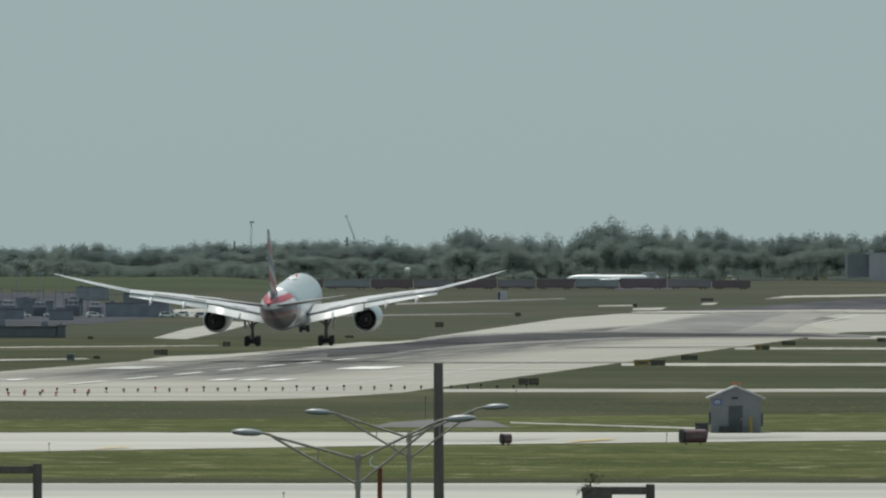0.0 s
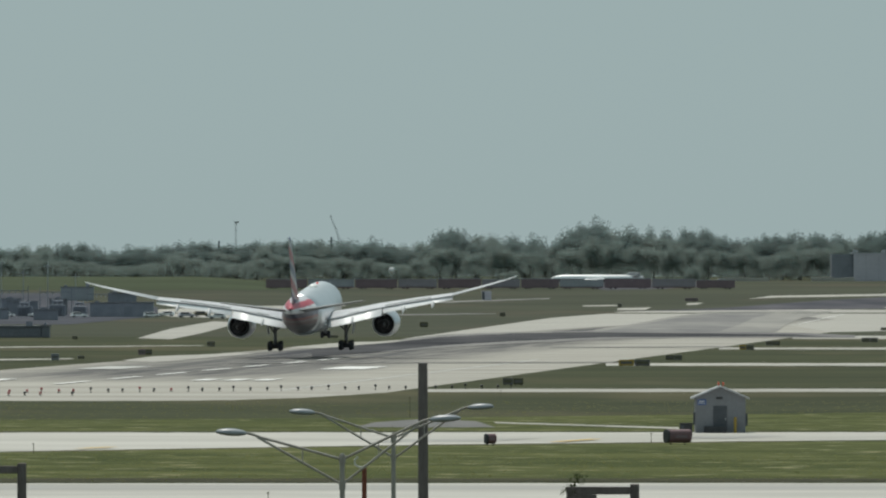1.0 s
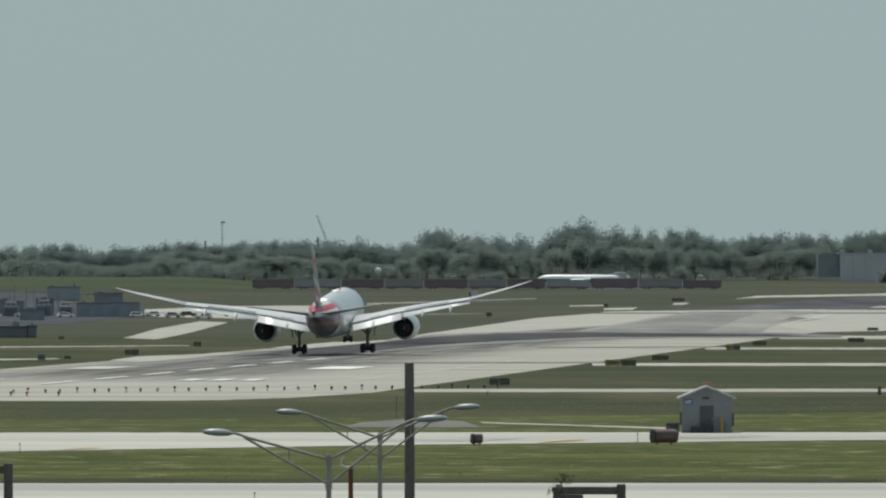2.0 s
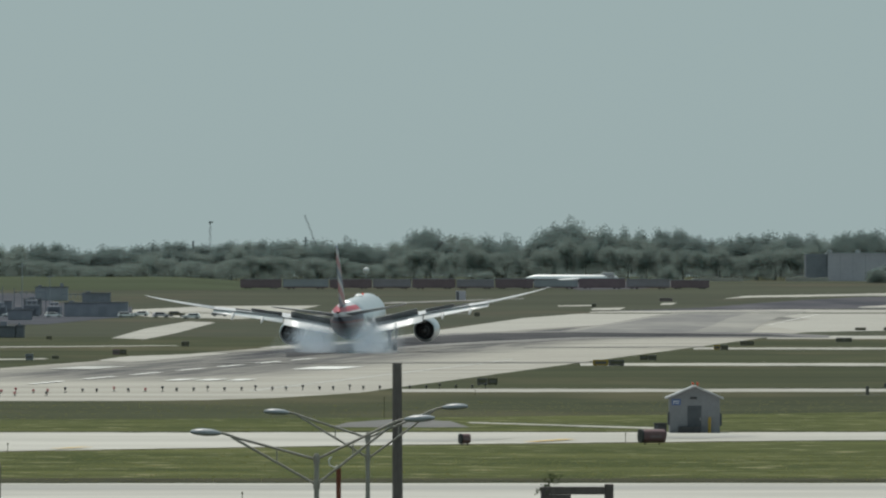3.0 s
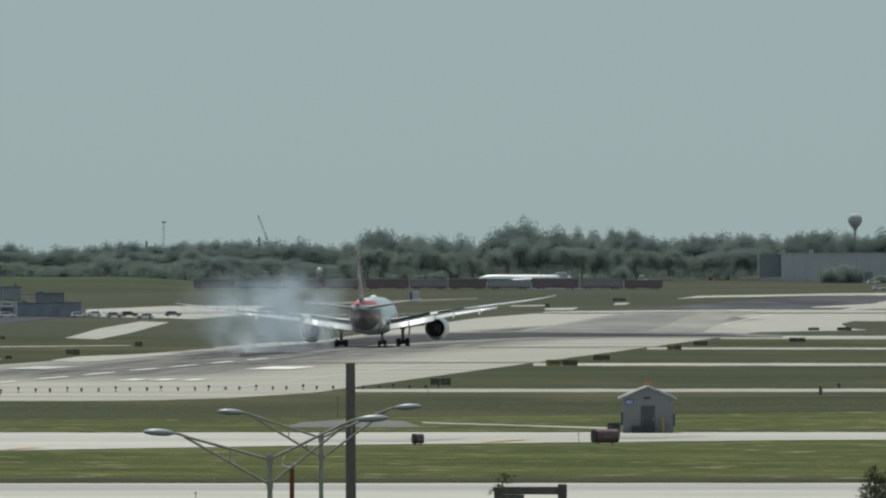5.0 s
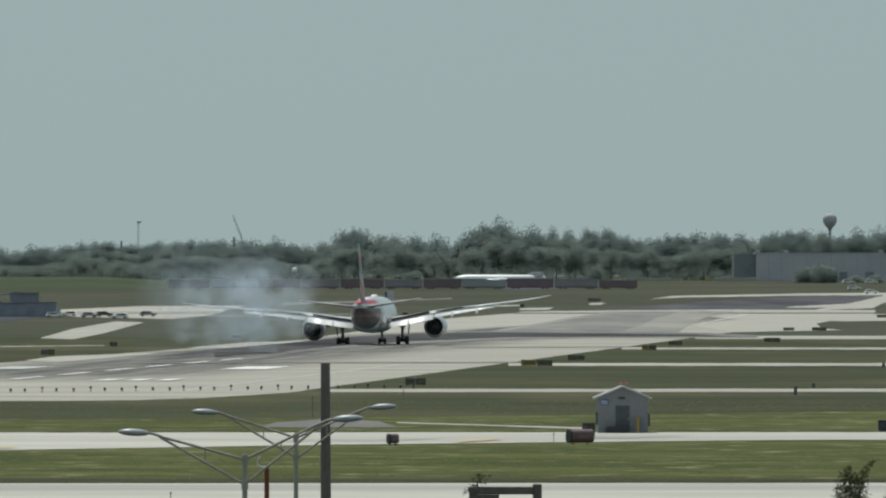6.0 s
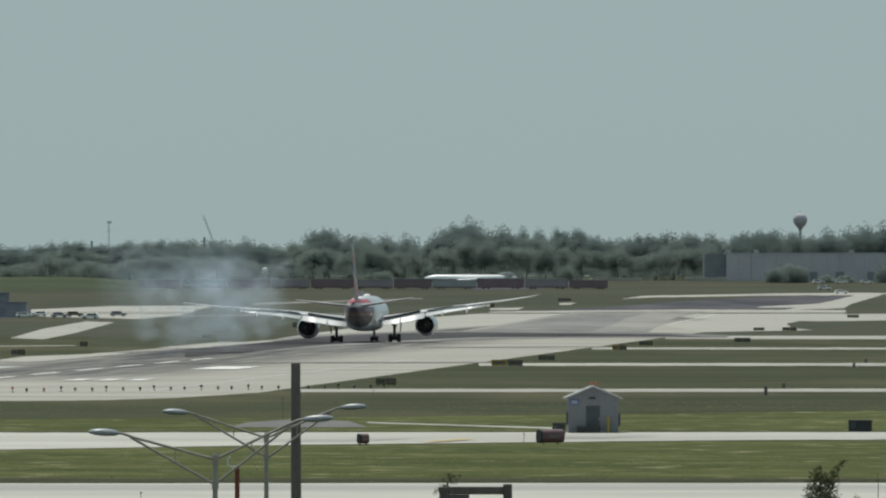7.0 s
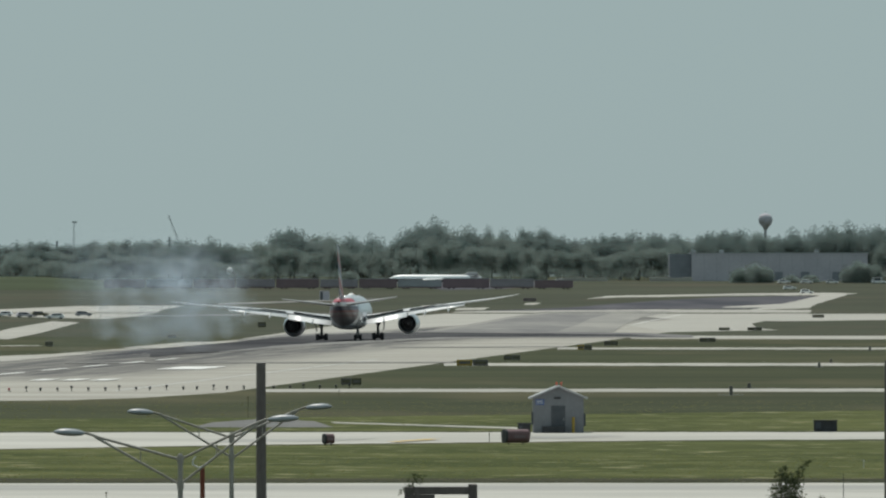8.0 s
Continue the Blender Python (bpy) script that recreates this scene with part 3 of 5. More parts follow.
def airliner():
    a = thing("airliner", pose(0, 1650, 2), "large twin-engine airliner, silver-white with a striped red tail, landing", "airplane")
    stations = [(27.2, 0.06, 4.2), (26.8, 0.6, 4.25), (26.0, 1.2, 4.4), (24.5, 1.85, 4.6), (22, 2.5, 4.8), (18, 2.88, 4.9), (-6, 2.88, 4.9),
                (-11, 2.78, 4.98), (-15, 2.5, 5.2), (-19, 2.05, 5.55), (-23, 1.5, 5.95), (-26.5, 0.9, 6.35), (-28.8, 0.45, 6.6), (-29.5, 0.2, 6.7)]
    bm = bmesh.new()
    loft(bm, [ring(y, r, r * 1.03, z) for y, r, z in stations[:9]])
    part("fuselage", bm, PAINT_SILVER, a, smooth=True)
    bm = bmesh.new()
    loft(bm, [ring(y, r * 1.001, r * 1.031, z) for y, r, z in stations[8:]])
    part("tail_cone", bm, TAIL_PAINT_SHADED, a, "tail cone in slanting red, white and navy bands, underside shade painted dark", smooth=True)
    bm = bmesh.new()
    tube(bm, (0, -29.7, 6.72), (0, -29.2, 6.68), 0.17, 0.2, 14)
    part("exhaust_pipe", bm, METAL_DARK, a)
    bm = bmesh.new()
    loft(bm, [ring(y, rx, rz, zc, 20) for y, rx, rz, zc in ((9, 0.6, 0.3, 2.4), (6, 2.6, 1.0, 2.9), (0, 3.2, 1.3, 3.2), (-5, 2.7, 1.1, 3.1), (-9, 0.8, 0.4, 2.7))])
    part("belly_fairing", bm, PAINT_GREY, a, smooth=True)
    bm = bmesh.new()
    bmesh.ops.create_uvsphere(bm, u_segments=10, v_segments=6, radius=0.16, matrix=Matrix.Translation((0, 12.0, 7.96)))
    glow = bpy.data.materials.new("beacon_glow")
    glow.use_nodes = True
    glow.node_tree.nodes["Principled BSDF"].inputs["Base Color"].default_value = (0.6, 0.05, 0.03, 1)
    glow.node_tree.nodes["Principled BSDF"].inputs["Emission Color"].default_value = (1.0, 0.12, 0.06, 1)
    glow.node_tree.nodes["Principled BSDF"].inputs["Emission Strength"].default_value = 0.35
    part("beacon", bm, glow, a, "glowing red beacon lamp")
    bm = bmesh.new()
    bmesh.ops.create_uvsphere(bm, u_segments=16, v_segments=8, radius=1, matrix=Matrix.Translation((0, 5.5, 7.84)) @ Matrix.Diagonal((0.62, 1.9, 0.4, 1)))
    part("radome", bm, GLOSS_WHITE, a, "low white antenna dome on the roof", smooth=True)
    # fin: sections up the fin, chord along y
    bm = bmesh.new()
    secs = [(6.6, -17.2, 9.6, 0.10), (9.5, -20.3, 7.4, 0.095), (13.2, -24.2, 5.0, 0.09), (16.15, -27.2, 3.3, 0.085), (16.55, -28.0, 2.4, 0.05)]
    loft(bm, [[(q - 0.0, y, z) for y, q in airfoil(yl, ch, th * ch * 0.6, 0)] for z, yl, ch, th in secs])
    part("fin", bm, FIN_PAINT, a, "tail fin in red, white and navy bands", smooth=True)
    for s in (-1, 1):
        pv = (0.8 * s, -23.5, 6.3)
        bm = wing_mesh([(0.8, -20.5, 6.2, 0.5, 6.2), (5, -23.2, 4.2, 0.36, 6.75), (9.6, -26.3, 2.0, 0.18, 7.35), (9.9, -27.2, 0.9, 0.06, 7.4)], s, pv)
        STABS.append((part("stabiliser", bm, PAINT_GREY, a, "grey tailplane", smooth=True, m=pose(*pv)), pv))
    wings = []
    for s in (-1, 1):
        pv = (2.4 * s, 0, 3.8)
        joint = (20.4, -4.29, 4.0, 0.39, 6.91)
        w = part("wing", wing_mesh([q for q in WING if q[0] < 20.4] + [joint], s, pv), PAINT_WING, a, smooth=True, m=pose(*pv))
        hp = (20.4 * s, -6.2, 6.91)
        tip = part("outer_wing", wing_mesh([joint] + [q for q in WING if q[0] > 20.4], s, hp), PAINT_WING, w, smooth=True, m=pose(hp[0] - pv[0], hp[1], hp[2] - pv[2]))
        TIPS.append((tip, s, (hp[0] - pv[0], hp[1], hp[2] - pv[2])))
        wings.append((w, s))
        for x0, x1, ch in ((2.9, 10.3, 2.25), (10.45, 20.4, 1.65)):
            secs = []
            for k in range(4):
                x = x0 + (x1 - x0) * k / 3
                te, z = wing_at(x)
                secs.append((x, te + 0.55, ch * (1 - 0.35 * k / 3 * (x0 > 10)), 0.34 * (1 - 0.4 * k / 3 * (x0 > 10)), z))
            bm = wing_mesh(secs, s, pv)
            # droop each section about its own leading edge
            for v in bm.verts:
                x = s * (v.co.x + pv[0])
                te, z = wing_at(x)
                dy, dz = v.co.y - (te + 0.55 - pv[1]), v.co.z - (z - 0.25 - pv[2])
                c, n = math.cos(radians(26)), math.sin(radians(26))
                v.co.y, v.co.z = te + 0.55 - pv[1] + dy * c, z - 0.3 - pv[2] + dy * n + dz * c
            part("flap", bm, GLOSS_WHITE, w, "white flap, drooped for landing", smooth=True)
        for x0, x1 in ((3.2, 5.3), (5.33, 7.4), (7.43, 9.5), (10.7, 12.9), (12.93, 15.1), (15.13, 17.3)):
            (t0, z0), (t1, z1) = wing_at(x0), wing_at(x1)
            c = 1.35 if x0 < 10 else 0.9 if x0 < 13 else 0.5
            hinge = Vector((s * (x0 + x1) / 2 - pv[0], (t0 + t1) / 2 + c + 0.35 - pv[1], (z0 + z1) / 2 + 0.22 - pv[2]))
            bm = bmesh.new()
            d = Vector((s * (x1 - x0) / 2, (t1 - t0) / 2, (z1 - z0) / 2))
            top = [bm.verts.new(p) for p in (-d, d, d + Vector((0, -c, -0.16)), -d + Vector((0, -c, -0.16)))]
            low = [bm.verts.new(v.co + Vector((0, 0, -0.06))) for v in top]
            bm.faces.new(top)
            bm.faces.new(low[::-1])
            for i in range(4):
                bm.faces.new((top[i], top[(i + 1) % 4], low[(i + 1) % 4], low[i]))
            bmesh.ops.recalc_face_normals(bm, faces=bm.faces[:])
            SPOILERS.append((part("spoiler", bm, PAINT_STEEL, w, m=Matrix.Translation(hinge)), hinge, (d * s).normalized()))
        for x in (6.2, 13.4, 17.6):
            te, z = wing_at(x)
            bm = bmesh.new()
            loft(bm, [ring(y, r, r * 1.5, zc, 10) for y, r, zc in ((3.4, 0.05, 0.1), (1.8, 0.24, -0.1), (-0.6, 0.26, -0.45), (-2.2, 0.05, -1.0))])
            part("flap_track_fairing", bm, PAINT_WHITE, w, smooth=True, m=Matrix.Translation((s * x - pv[0], te - pv[1], z - 0.2 - pv[2])))
        e = new("engine")
        e.parent = a
        e.matrix_basis = pose(10.0 * s, 3.0, 2.75)
        bm = bmesh.new()
        loft(bm, [ring(y, r, r, 0, 28) for y, r in ((5.2, 1.5), (5.4, 1.62), (5.2, 1.74), (4.0, 1.86), (2.0, 1.9), (0.2, 1.78), (-1.5, 1.5), (-1.5, 1.44), (-0.6, 1.4))], close=False)
        part("nacelle", bm, PAINT_SILVER, e, smooth=True)
        bm = bmesh.new()
        tube(bm, (0, -0.7, 0), (0, -0.5, 0), 1.42, seg=28)
        part("fan_duct", bm, BLACK, e)
        bm = bmesh.new()
        loft(bm, [ring(y, r, r, 0, 20) for y, r in ((-0.6, 1.0), (-2.4, 0.78), (-2.5, 0.7), (-2.0, 0.5), (-3.2, 0.28), (-3.7, 0.05))])
        part("core_nozzle", bm, METAL_DARK, e, smooth=True)
        bm = bmesh.new()
        box(bm, -0.22, 0.22, -2.0, 4.0, 1.2, 2.5)
        bevel(bm, 0.08)
        part("pylon", bm, PAINT_GREY, e)
        bm = bmesh.new()
        box(bm, 0, 0.06, -1.3, 1.3, 1.5, 3.4)
        bevel(bm, 0.02)
        part("gear_door", bm, PAINT_GREY, a, m=pose(s * 5.6, 0.2, 0.2, 0, s * 8, 0))
        GEARS.append((gear(a, "main_gear", s * 4.9, 0, 0.66, 0.56, 1.42, (-0.75, 0.75), 4.3, (-s * 1.9, 0.2, 4.2)), s * 4.9, 0.0, 0.6))
    GEARS.append((gear(a, "nose_gear", 0, 22.8, 0.5, 0.42, 0.95, (0.0,), 3.0, (0, 1.6, 2.9)), 0.0, 22.8, 0.35))
    return a, wings


WING = [(2.0, 8.5, 12.2, 1.35, 3.6), (6.0, 5.7, 9.4, 1.0, 4.35), (9.8, 3.0, 7.0, 0.8, 5.2), (15, -0.6, 5.4, 0.55, 6.1), (20, -4.0, 4.1, 0.4, 6.85),
        (25, -7.6, 2.9, 0.26, 7.6), (28, -10.2, 1.8, 0.16, 8.12), (29.6, -12.0, 0.9, 0.08, 8.47), (30.05, -12.8, 0.3, 0.03, 8.6)]
SPOILERS = []
STABS = []
TIPS = []
GEARS = []


def wing_at(x):
    """The trailing edge and the height of the wing at x metres from the middle."""
    for a, b in zip(WING, WING[1:]):
        if a[0] <= x <= b[0]:
            k = (x - a[0]) / (b[0] - a[0])
            return (a[1] - a[2]) * (1 - k) + (b[1] - b[2]) * k, a[4] * (1 - k) + b[4] * k
    return WING[-1][1] - WING[-1][2], WING[-1][4]


plane, plane_wings = airliner()


# ---- equipment shed ----
def shed():
    y = 905.0
    d = 3.4
    s = thing("equipment_shed", pose(21.26, y, 0), "small pale grey equipment shed with a gabled roof and dark door", "shed")
    h, peak = 2.55, 3.32
    bm = bmesh.new()
    hw = 1.82
    prof = [(-hw, 0), (hw, 0), (hw, h), (0, peak), (-hw, h)]
    loft(bm, [[(x, q, z) for x, z in prof] for q in (0, d)])
    part("wall", bm, WALL_GREY, s)
    ang = math.degrees(math.atan2(peak - h, hw))
    ln = math.hypot(hw, peak - h) * (hw + 0.27) / hw
    for k in (-1, 1):
        bm = bmesh.new()
        box(bm, -0.0, ln, -0.3, d + 0.3, 0, 0.12)
        bevel(bm, 0.02, 1)
        if k < 0:
            bmesh.ops.transform(bm, matrix=Matrix.Diagonal((-1, 1, 1, 1)), verts=bm.verts[:])
            bmesh.ops.reverse_faces(bm, faces=bm.faces[:])
        part("roof", bm, ROOF_GREY, s, m=pose(0, 0, peak + 0.01, 0, k * ang, 0))
    bm = bmesh.new()
    box(bm, -0.52, 0.48, -0.05, 0.02, 0.03, 1.98)
    bevel(bm, 0.015, 1)
    dr = part("door", bm, DOOR_GREY, s)
    bm = bmesh.new()
    box(bm, 0.36, 0.42, -0.12, -0.05, 0.92, 1.08)
    part("handle", bm, METAL_GREY, dr)
    bm = bmesh.new()
    box(bm, -0.32, 0.16, -0.06, 0.01, 2.45, 2.62)
    part("vent", bm, BLACK, s)
    bm = bmesh.new()
    box(bm, -1.66, -1.02, -0.04, 0.01, 2.02, 2.45)
    sg = part("sign", bm, PAINT_SIGN_BLUE, s, "small blue and white sign")
    for z in (2.14, 2.28):
        bm = bmesh.new()
        box(bm, -1.58, -1.14, -0.055, -0.03, z, z + 0.05)
        part("bar", bm, PAINT_WHITE, sg)
    bm = bmesh.new()
    box(bm, -1.2, 0.42, -0.62, -0.1, 0, 0.48)
    bevel(bm, 0.03, 1)
    part("step", bm, BLACK, s)
    bm = bmesh.new()
    tube(bm, (1.07, -0.35, 0), (1.07, -0.35, 1.15), 0.11, seg=14)
    part("bollard", bm, SIGN_YELLOW, s, "yellow steel bollard")
    bm = bmesh.new()
    box(bm, hw - 0.02, hw + 0.16, 0.4, 0.8, 0.5, 1.4)
    part("meter_box", bm, DOOR_GREY, s)
    bm = bmesh.new()
    box(bm, -hw - 0.14, -hw + 0.02, 0.3, 0.8, 0.6, 1.5)
    part("meter_box", bm, DOOR_GREY, s)
    for x in (-0.12, 0.22):
        bm = bmesh.new()
        tube(bm, (x, 1, peak), (x, 1, peak + 0.22), 0.03, seg=8)
        bmesh.ops.create_uvsphere(bm, u_segments=10, v_segments=6, radius=0.085, matrix=Matrix.Translation((x, 1, peak + 0.27)))
        part("obstruction_lamp", bm, LAMP_RED, s, "orange-red obstruction lamp")


PAINT_SIGN_BLUE = material("sign_blue", (0.06, 0.10, 0.24), (0.10, 0.15, 0.32), 0.5, size=1)
LAMP_RED = material("lamp_red", (0.6, 0.06, 0.03), (0.7, 0.10, 0.05), 0.3, size=1)
shed()


# ---- street lamps and posts near the camera ----
def lamp(x, y, top, arms):
    s = thing("street_lamp", pose(x, y, 0), "grey steel street lamp with two long braced arms", "street lamp", "street lamps")
    bm = bmesh.new()
    tube(bm, (0, 0, 0), (0, 0, top), 0.085, 0.058, 14)
    tube(bm, (0, 0, top), (0, 0, top + 0.04), 0.062, 0.04, 14)
    part("pole", bm, GALVANISED, s)
    for z in (arms[0][2], arms[0][3]):
        bm = bmesh.new()
        tube(bm, (0, 0, z - 0.1), (0, 0, z + 0.1), 0.08, seg=14)
        part("collar", bm, GALVANISED, s)
    for dx, z, z_up, z_low in arms:
        k = 1 if dx > 0 else -1
        ar = new("arm")
        ar.parent = s
        bm = bmesh.new()
        e = dx - k * 0.38
        knots = [(0, z_up), (e * 0.86, z - 0.11), (e * 0.94, z - 0.045), (e, z - 0.01), (dx, z)]
        for a, b in zip(knots, knots[1:]):
            tube(bm, (a[0], 0, a[1]), (b[0], 0, b[1]), 0.031, seg=10)
        tube(bm, (0, 0, z_low), (e * 0.9, 0, z - 0.10), 0.029, seg=10)
        u = 0.42
        tube(bm, (e * u, 0, z_low + (z - 0.10 - z_low) * u / 0.9), (e * u, 0, z_up + (z - 0.11 - z_up) * u / 0.86), 0.014, seg=8)
        part("bracket", bm, GALVANISED, ar)
        bm = bmesh.new()
        bmesh.ops.create_uvsphere(bm, u_segments=20, v_segments=12, radius=1)
        for v in bm.verts:
            wide = 1.0 if v.co.x * k > 0 else 0.92
            v.co = Vector((v.co.x * 0.37, v.co.y * 0.17 * wide, v.co.z * (0.10 if v.co.z > 0 else 0.075)))
        hd = part("lamp_head", bm, LAMP_GREY, ar, smooth=True, m=pose(dx, 0, z, 0, -k * 3, 0))


lamp(-1.98, 290, 7.30, [(-2.58, 7.82, 7.20, 6.61), (2.39, 8.14, 7.20, 6.62)])
lamp(-0.94, 345, 7.09, [(-2.52, 7.69, 6.98, 6.44), (2.41, 7.83, 6.98, 6.40)])
for x, y, top, r in ((-0.10, 348, 9.02, 0.165), (17.44, 348, 9.10, 0.165)):
    bm = bmesh.new()
    tube(bm, (0, 0, 0), (-0.03, 0, top), r, r - 0.035, 14)
    tagged(part("post", bm, WOOD_DARK, m=pose(x, y, 0)), "tall dark weathered timber post", "post", "dark posts")


def wire_post():
    s = thing("wire_post", pose(-1.62, 320, 0), "rust-red steel post with a loop of wire on top", "post")
    bm = bmesh.new()
    tube(bm, (0, 0, 0), (0, 0, 6.53), 0.062, seg=12)
    part("shaft", bm, RUST, s)
    top = 6.53
    bm = bmesh.new()
    pts = [(0, top), (0.02, top + 0.05), (-0.12, top + 0.02), (-0.24, top + 0.08), (-0.25, top + 0.2), (-0.17, top + 0.3)]
    for a, b in zip(pts, pts[1:]):
        tube(bm, (a[0], 0, a[1]), (b[0], 0, b[1]), 0.018, seg=8)
    part("wire", bm, PAINT_WHITE, s, "pale looped wire")


wire_post()


def leaf_clump(rnd, lobes, n, size, inner=0.4):
    """Leaves strewn through round lobes (place, radius)."""
    verts, faces = [], []
    for c, r in rnd.choices(lobes, weights=[q[1] ** 2 for q in lobes], k=n):
        d = Vector((rnd.gauss(0, 1), rnd.gauss(0, 1), rnd.gauss(0, 1))).normalized() * r * min(1.25, abs(rnd.gauss(0.75, 0.25)) + inner * 0.2)
        p = Vector(c) + d
        n_ = (d.normalized() + Vector((rnd.uniform(-0.7, 0.7), rnd.uniform(-0.7, 0.7), rnd.uniform(-0.2, 1.1)))).normalized()
        u = n_.orthogonal().normalized()
        u.rotate(Matrix.Rotation(rnd.uniform(0, 6.28), 3, n_))
        v = n_.cross(u)
        s = size * rnd.uniform(0.6, 1.3)
        k = len(verts)
        verts += [p + u * s, p + v * s * 0.6 + n_ * s * 0.2, p - u * s, p - v * s * 0.6 + n_ * s * 0.15]
        faces.append((k, k + 1, k + 2, k + 3))
    return verts, faces


def bush(name, x, y, limbs, leaves, size, label, category):
    """A small tree: a trunk, limbs that end in leafy lobes."""
    rnd = random.Random(len(limbs) * 7 + int(abs(x) * 10))
    t = thing(name, pose(x, y, 0), label, category)
    bm = bmesh.new()
    hub = min(l[1] for l in limbs) * 0.75
    tube(bm, (0, 0, 0), (0, 0, hub), 0.05, 0.035, 8)
    for lx, lz, r in limbs:
        if r < 0.2 and len(limbs) > 10:
            continue
        tube(bm, (0, 0, hub * 0.8), (lx * 0.5, 0.1 * r, (hub * 0.8 + lz) / 2), 0.025, 0.018, 6)
        tube(bm, (lx * 0.5, 0.1 * r, (hub * 0.8 + lz) / 2), (lx, 0, lz + r * 0.6), 0.018, 0.006, 6)
    part("trunk", bm, BARK, t)
    verts, faces = leaf_clump(rnd, [((lx, rnd.uniform(-r, r) * 0.6, lz), r) for lx, lz, r in limbs], leaves, size)
    me = bpy.data.meshes.new("crown")
    me.from_pydata(verts, [], faces)
    me.materials.append(LEAF_NEAR)
    c = new("crown", me)
    c.parent = t


# leafy sapling and low plants behind the taxiway verge
bush("sapling", 20.05, 480, [(-0.1, 2.85, 0.5), (0.25, 2.95, 0.45), (-0.4, 2.75, 0.36), (0.45, 2.8, 0.32), (-0.05, 3.25, 0.42), (-0.25, 3.5, 0.32), (-0.22, 3.8, 0.24), (-0.1, 4.02, 0.16), (0.28, 3.35, 0.36),
                                  (0.16, 3.6, 0.28), (0.02, 3.75, 0.24), (0.42, 3.6, 0.26), (0.52, 3.84, 0.2), (0.6, 4.05, 0.15), (0.74, 4.22, 0.12), (0.9, 4.32, 0.09), (1.05, 4.37, 0.05), (-0.45, 3.15, 0.22), (0.1, 2.2, 0.55), (0.0, 1.7, 0.55)], 3400, 0.05, "young leafy tree with one long leaning shoot", "tree")
bush("shrub", 21.31, 480, [(-0.1, 2.65, 0.18), (0.1, 2.85, 0.16), (0.2, 2.5, 0.2), (0.45, 2.5, 0.12), (0, 2.2, 0.3)], 260, 0.06, "small leafy shrub top", "shrub")
bush("shrub", 23.73, 480, [(-0.7, 2.55, 0.12), (-0.4, 2.75, 0.1), (-0.1, 2.7, 0.14), (0.3, 2.95, 0.12), (0.6, 2.7, 0.3), (0.7, 3.2, 0.2)], 300, 0.06, "thin arching leafy shrub", "shrub")
bush("shrub", 5.89, 500, [(-0.3, 2.9, 0.18), (0.0, 3.1, 0.2), (0.1, 3.3, 0.14), (0.3, 3.15, 0.12), (-0.1, 2.8, 0.25), (0.2, 2.8, 0.2), (-0.5, 2.75, 0.1), (0.42, 3.3, 0.06), (0.05, 3.48, 0.15), (0.25, 3.4, 0.15), (-0.08, 3.3, 0.15), (0.5, 3.42, 0.08)], 380, 0.045, "small leafy shrub beside a dark timber frame", "shrub")


def timber_frame(x, y, top, w, solid):
    """Two uprights and a rail; part of the opening is boarded."""
    s = thing("timber_frame", pose(x, y, 0), "dark timber frame of posts and a heavy rail", "frame", "timber frames")
    for k, extra in ((0, -0.05), (w - 0.36, 0.05)):
        bm = bmesh.new()
        box(bm, k, k + 0.36, -0.18, 0.18, 0, top + extra)
        bevel(bm, 0.03, 1)
        part("upright", bm, WOOD_DARK, s)
    bm = bmesh.new()
    box(bm, 0.36, w - 0.36, -0.12, 0.12, top - 0.37, top - 0.06)
    bevel(bm, 0.02, 1)
    part("rail", bm, WOOD_DARK, s)
    if solid:
        bm = bmesh.new()
        box(bm, 0.36, 0.36 + solid, -0.1, 0.1, 0, top - 0.375)
        part("board", bm, WOOD_DARK, s)


timber_frame(5.57, 500, 3.05, 2.92, 0.85)
timber_frame(-19.12, 500, 3.89, 3.04, 0)
bm = bmesh.new()
tube(bm, (0, 0, 0), (0, 0, 3.80), 0.02, 0.012, 8)
bmesh.ops.create_uvsphere(bm, u_segments=8, v_segments=6, radius=0.06, matrix=Matrix.Translation((0, 0, 2.1)))
tagged(part("antenna", bm, METAL_DARK, m=pose(22.25, 480, 0)), "thin dark whip antenna", "antenna")


# ---- signs and small airfield things ----
def sign(x, y, panels, h, group="airfield signs", label="low airfield guidance sign on short legs", depth=0.35, legs=0.1):
    """A row of panels (width, material) on legs; x is the left end."""
    s = thing("airfield_sign", pose(x, y, lie(x, y)), label, "sign", group)
    at = 0.0
    for w, m in panels:
        bm = bmesh.new()
        box(bm, at + 0.02, at + w - 0.02, -depth / 2, depth / 2, legs, h)
        bevel(bm, min(0.06, h * 0.08), 2)
        p = part("panel", bm, m, s)
        bm = bmesh.new()
        box(bm, at + w * 0.14, at + w * 0.86, -depth / 2 - 0.02, -depth / 2 + 0.01, legs + (h - legs) * 0.3, legs + (h - legs) * 0.7)
        part("legend_bar", bm, SIGN_DARK if m is not SIGN_DARK else OLIVE, p)
        for k in (0.2, 0.8):
            bm = bmesh.new()
            tube(bm, (at + w * k, 0, 0), (at + w * k, 0, legs + 0.02), 0.05, seg=8)
            part("leg", bm, METAL_DARK, s)
        at += w


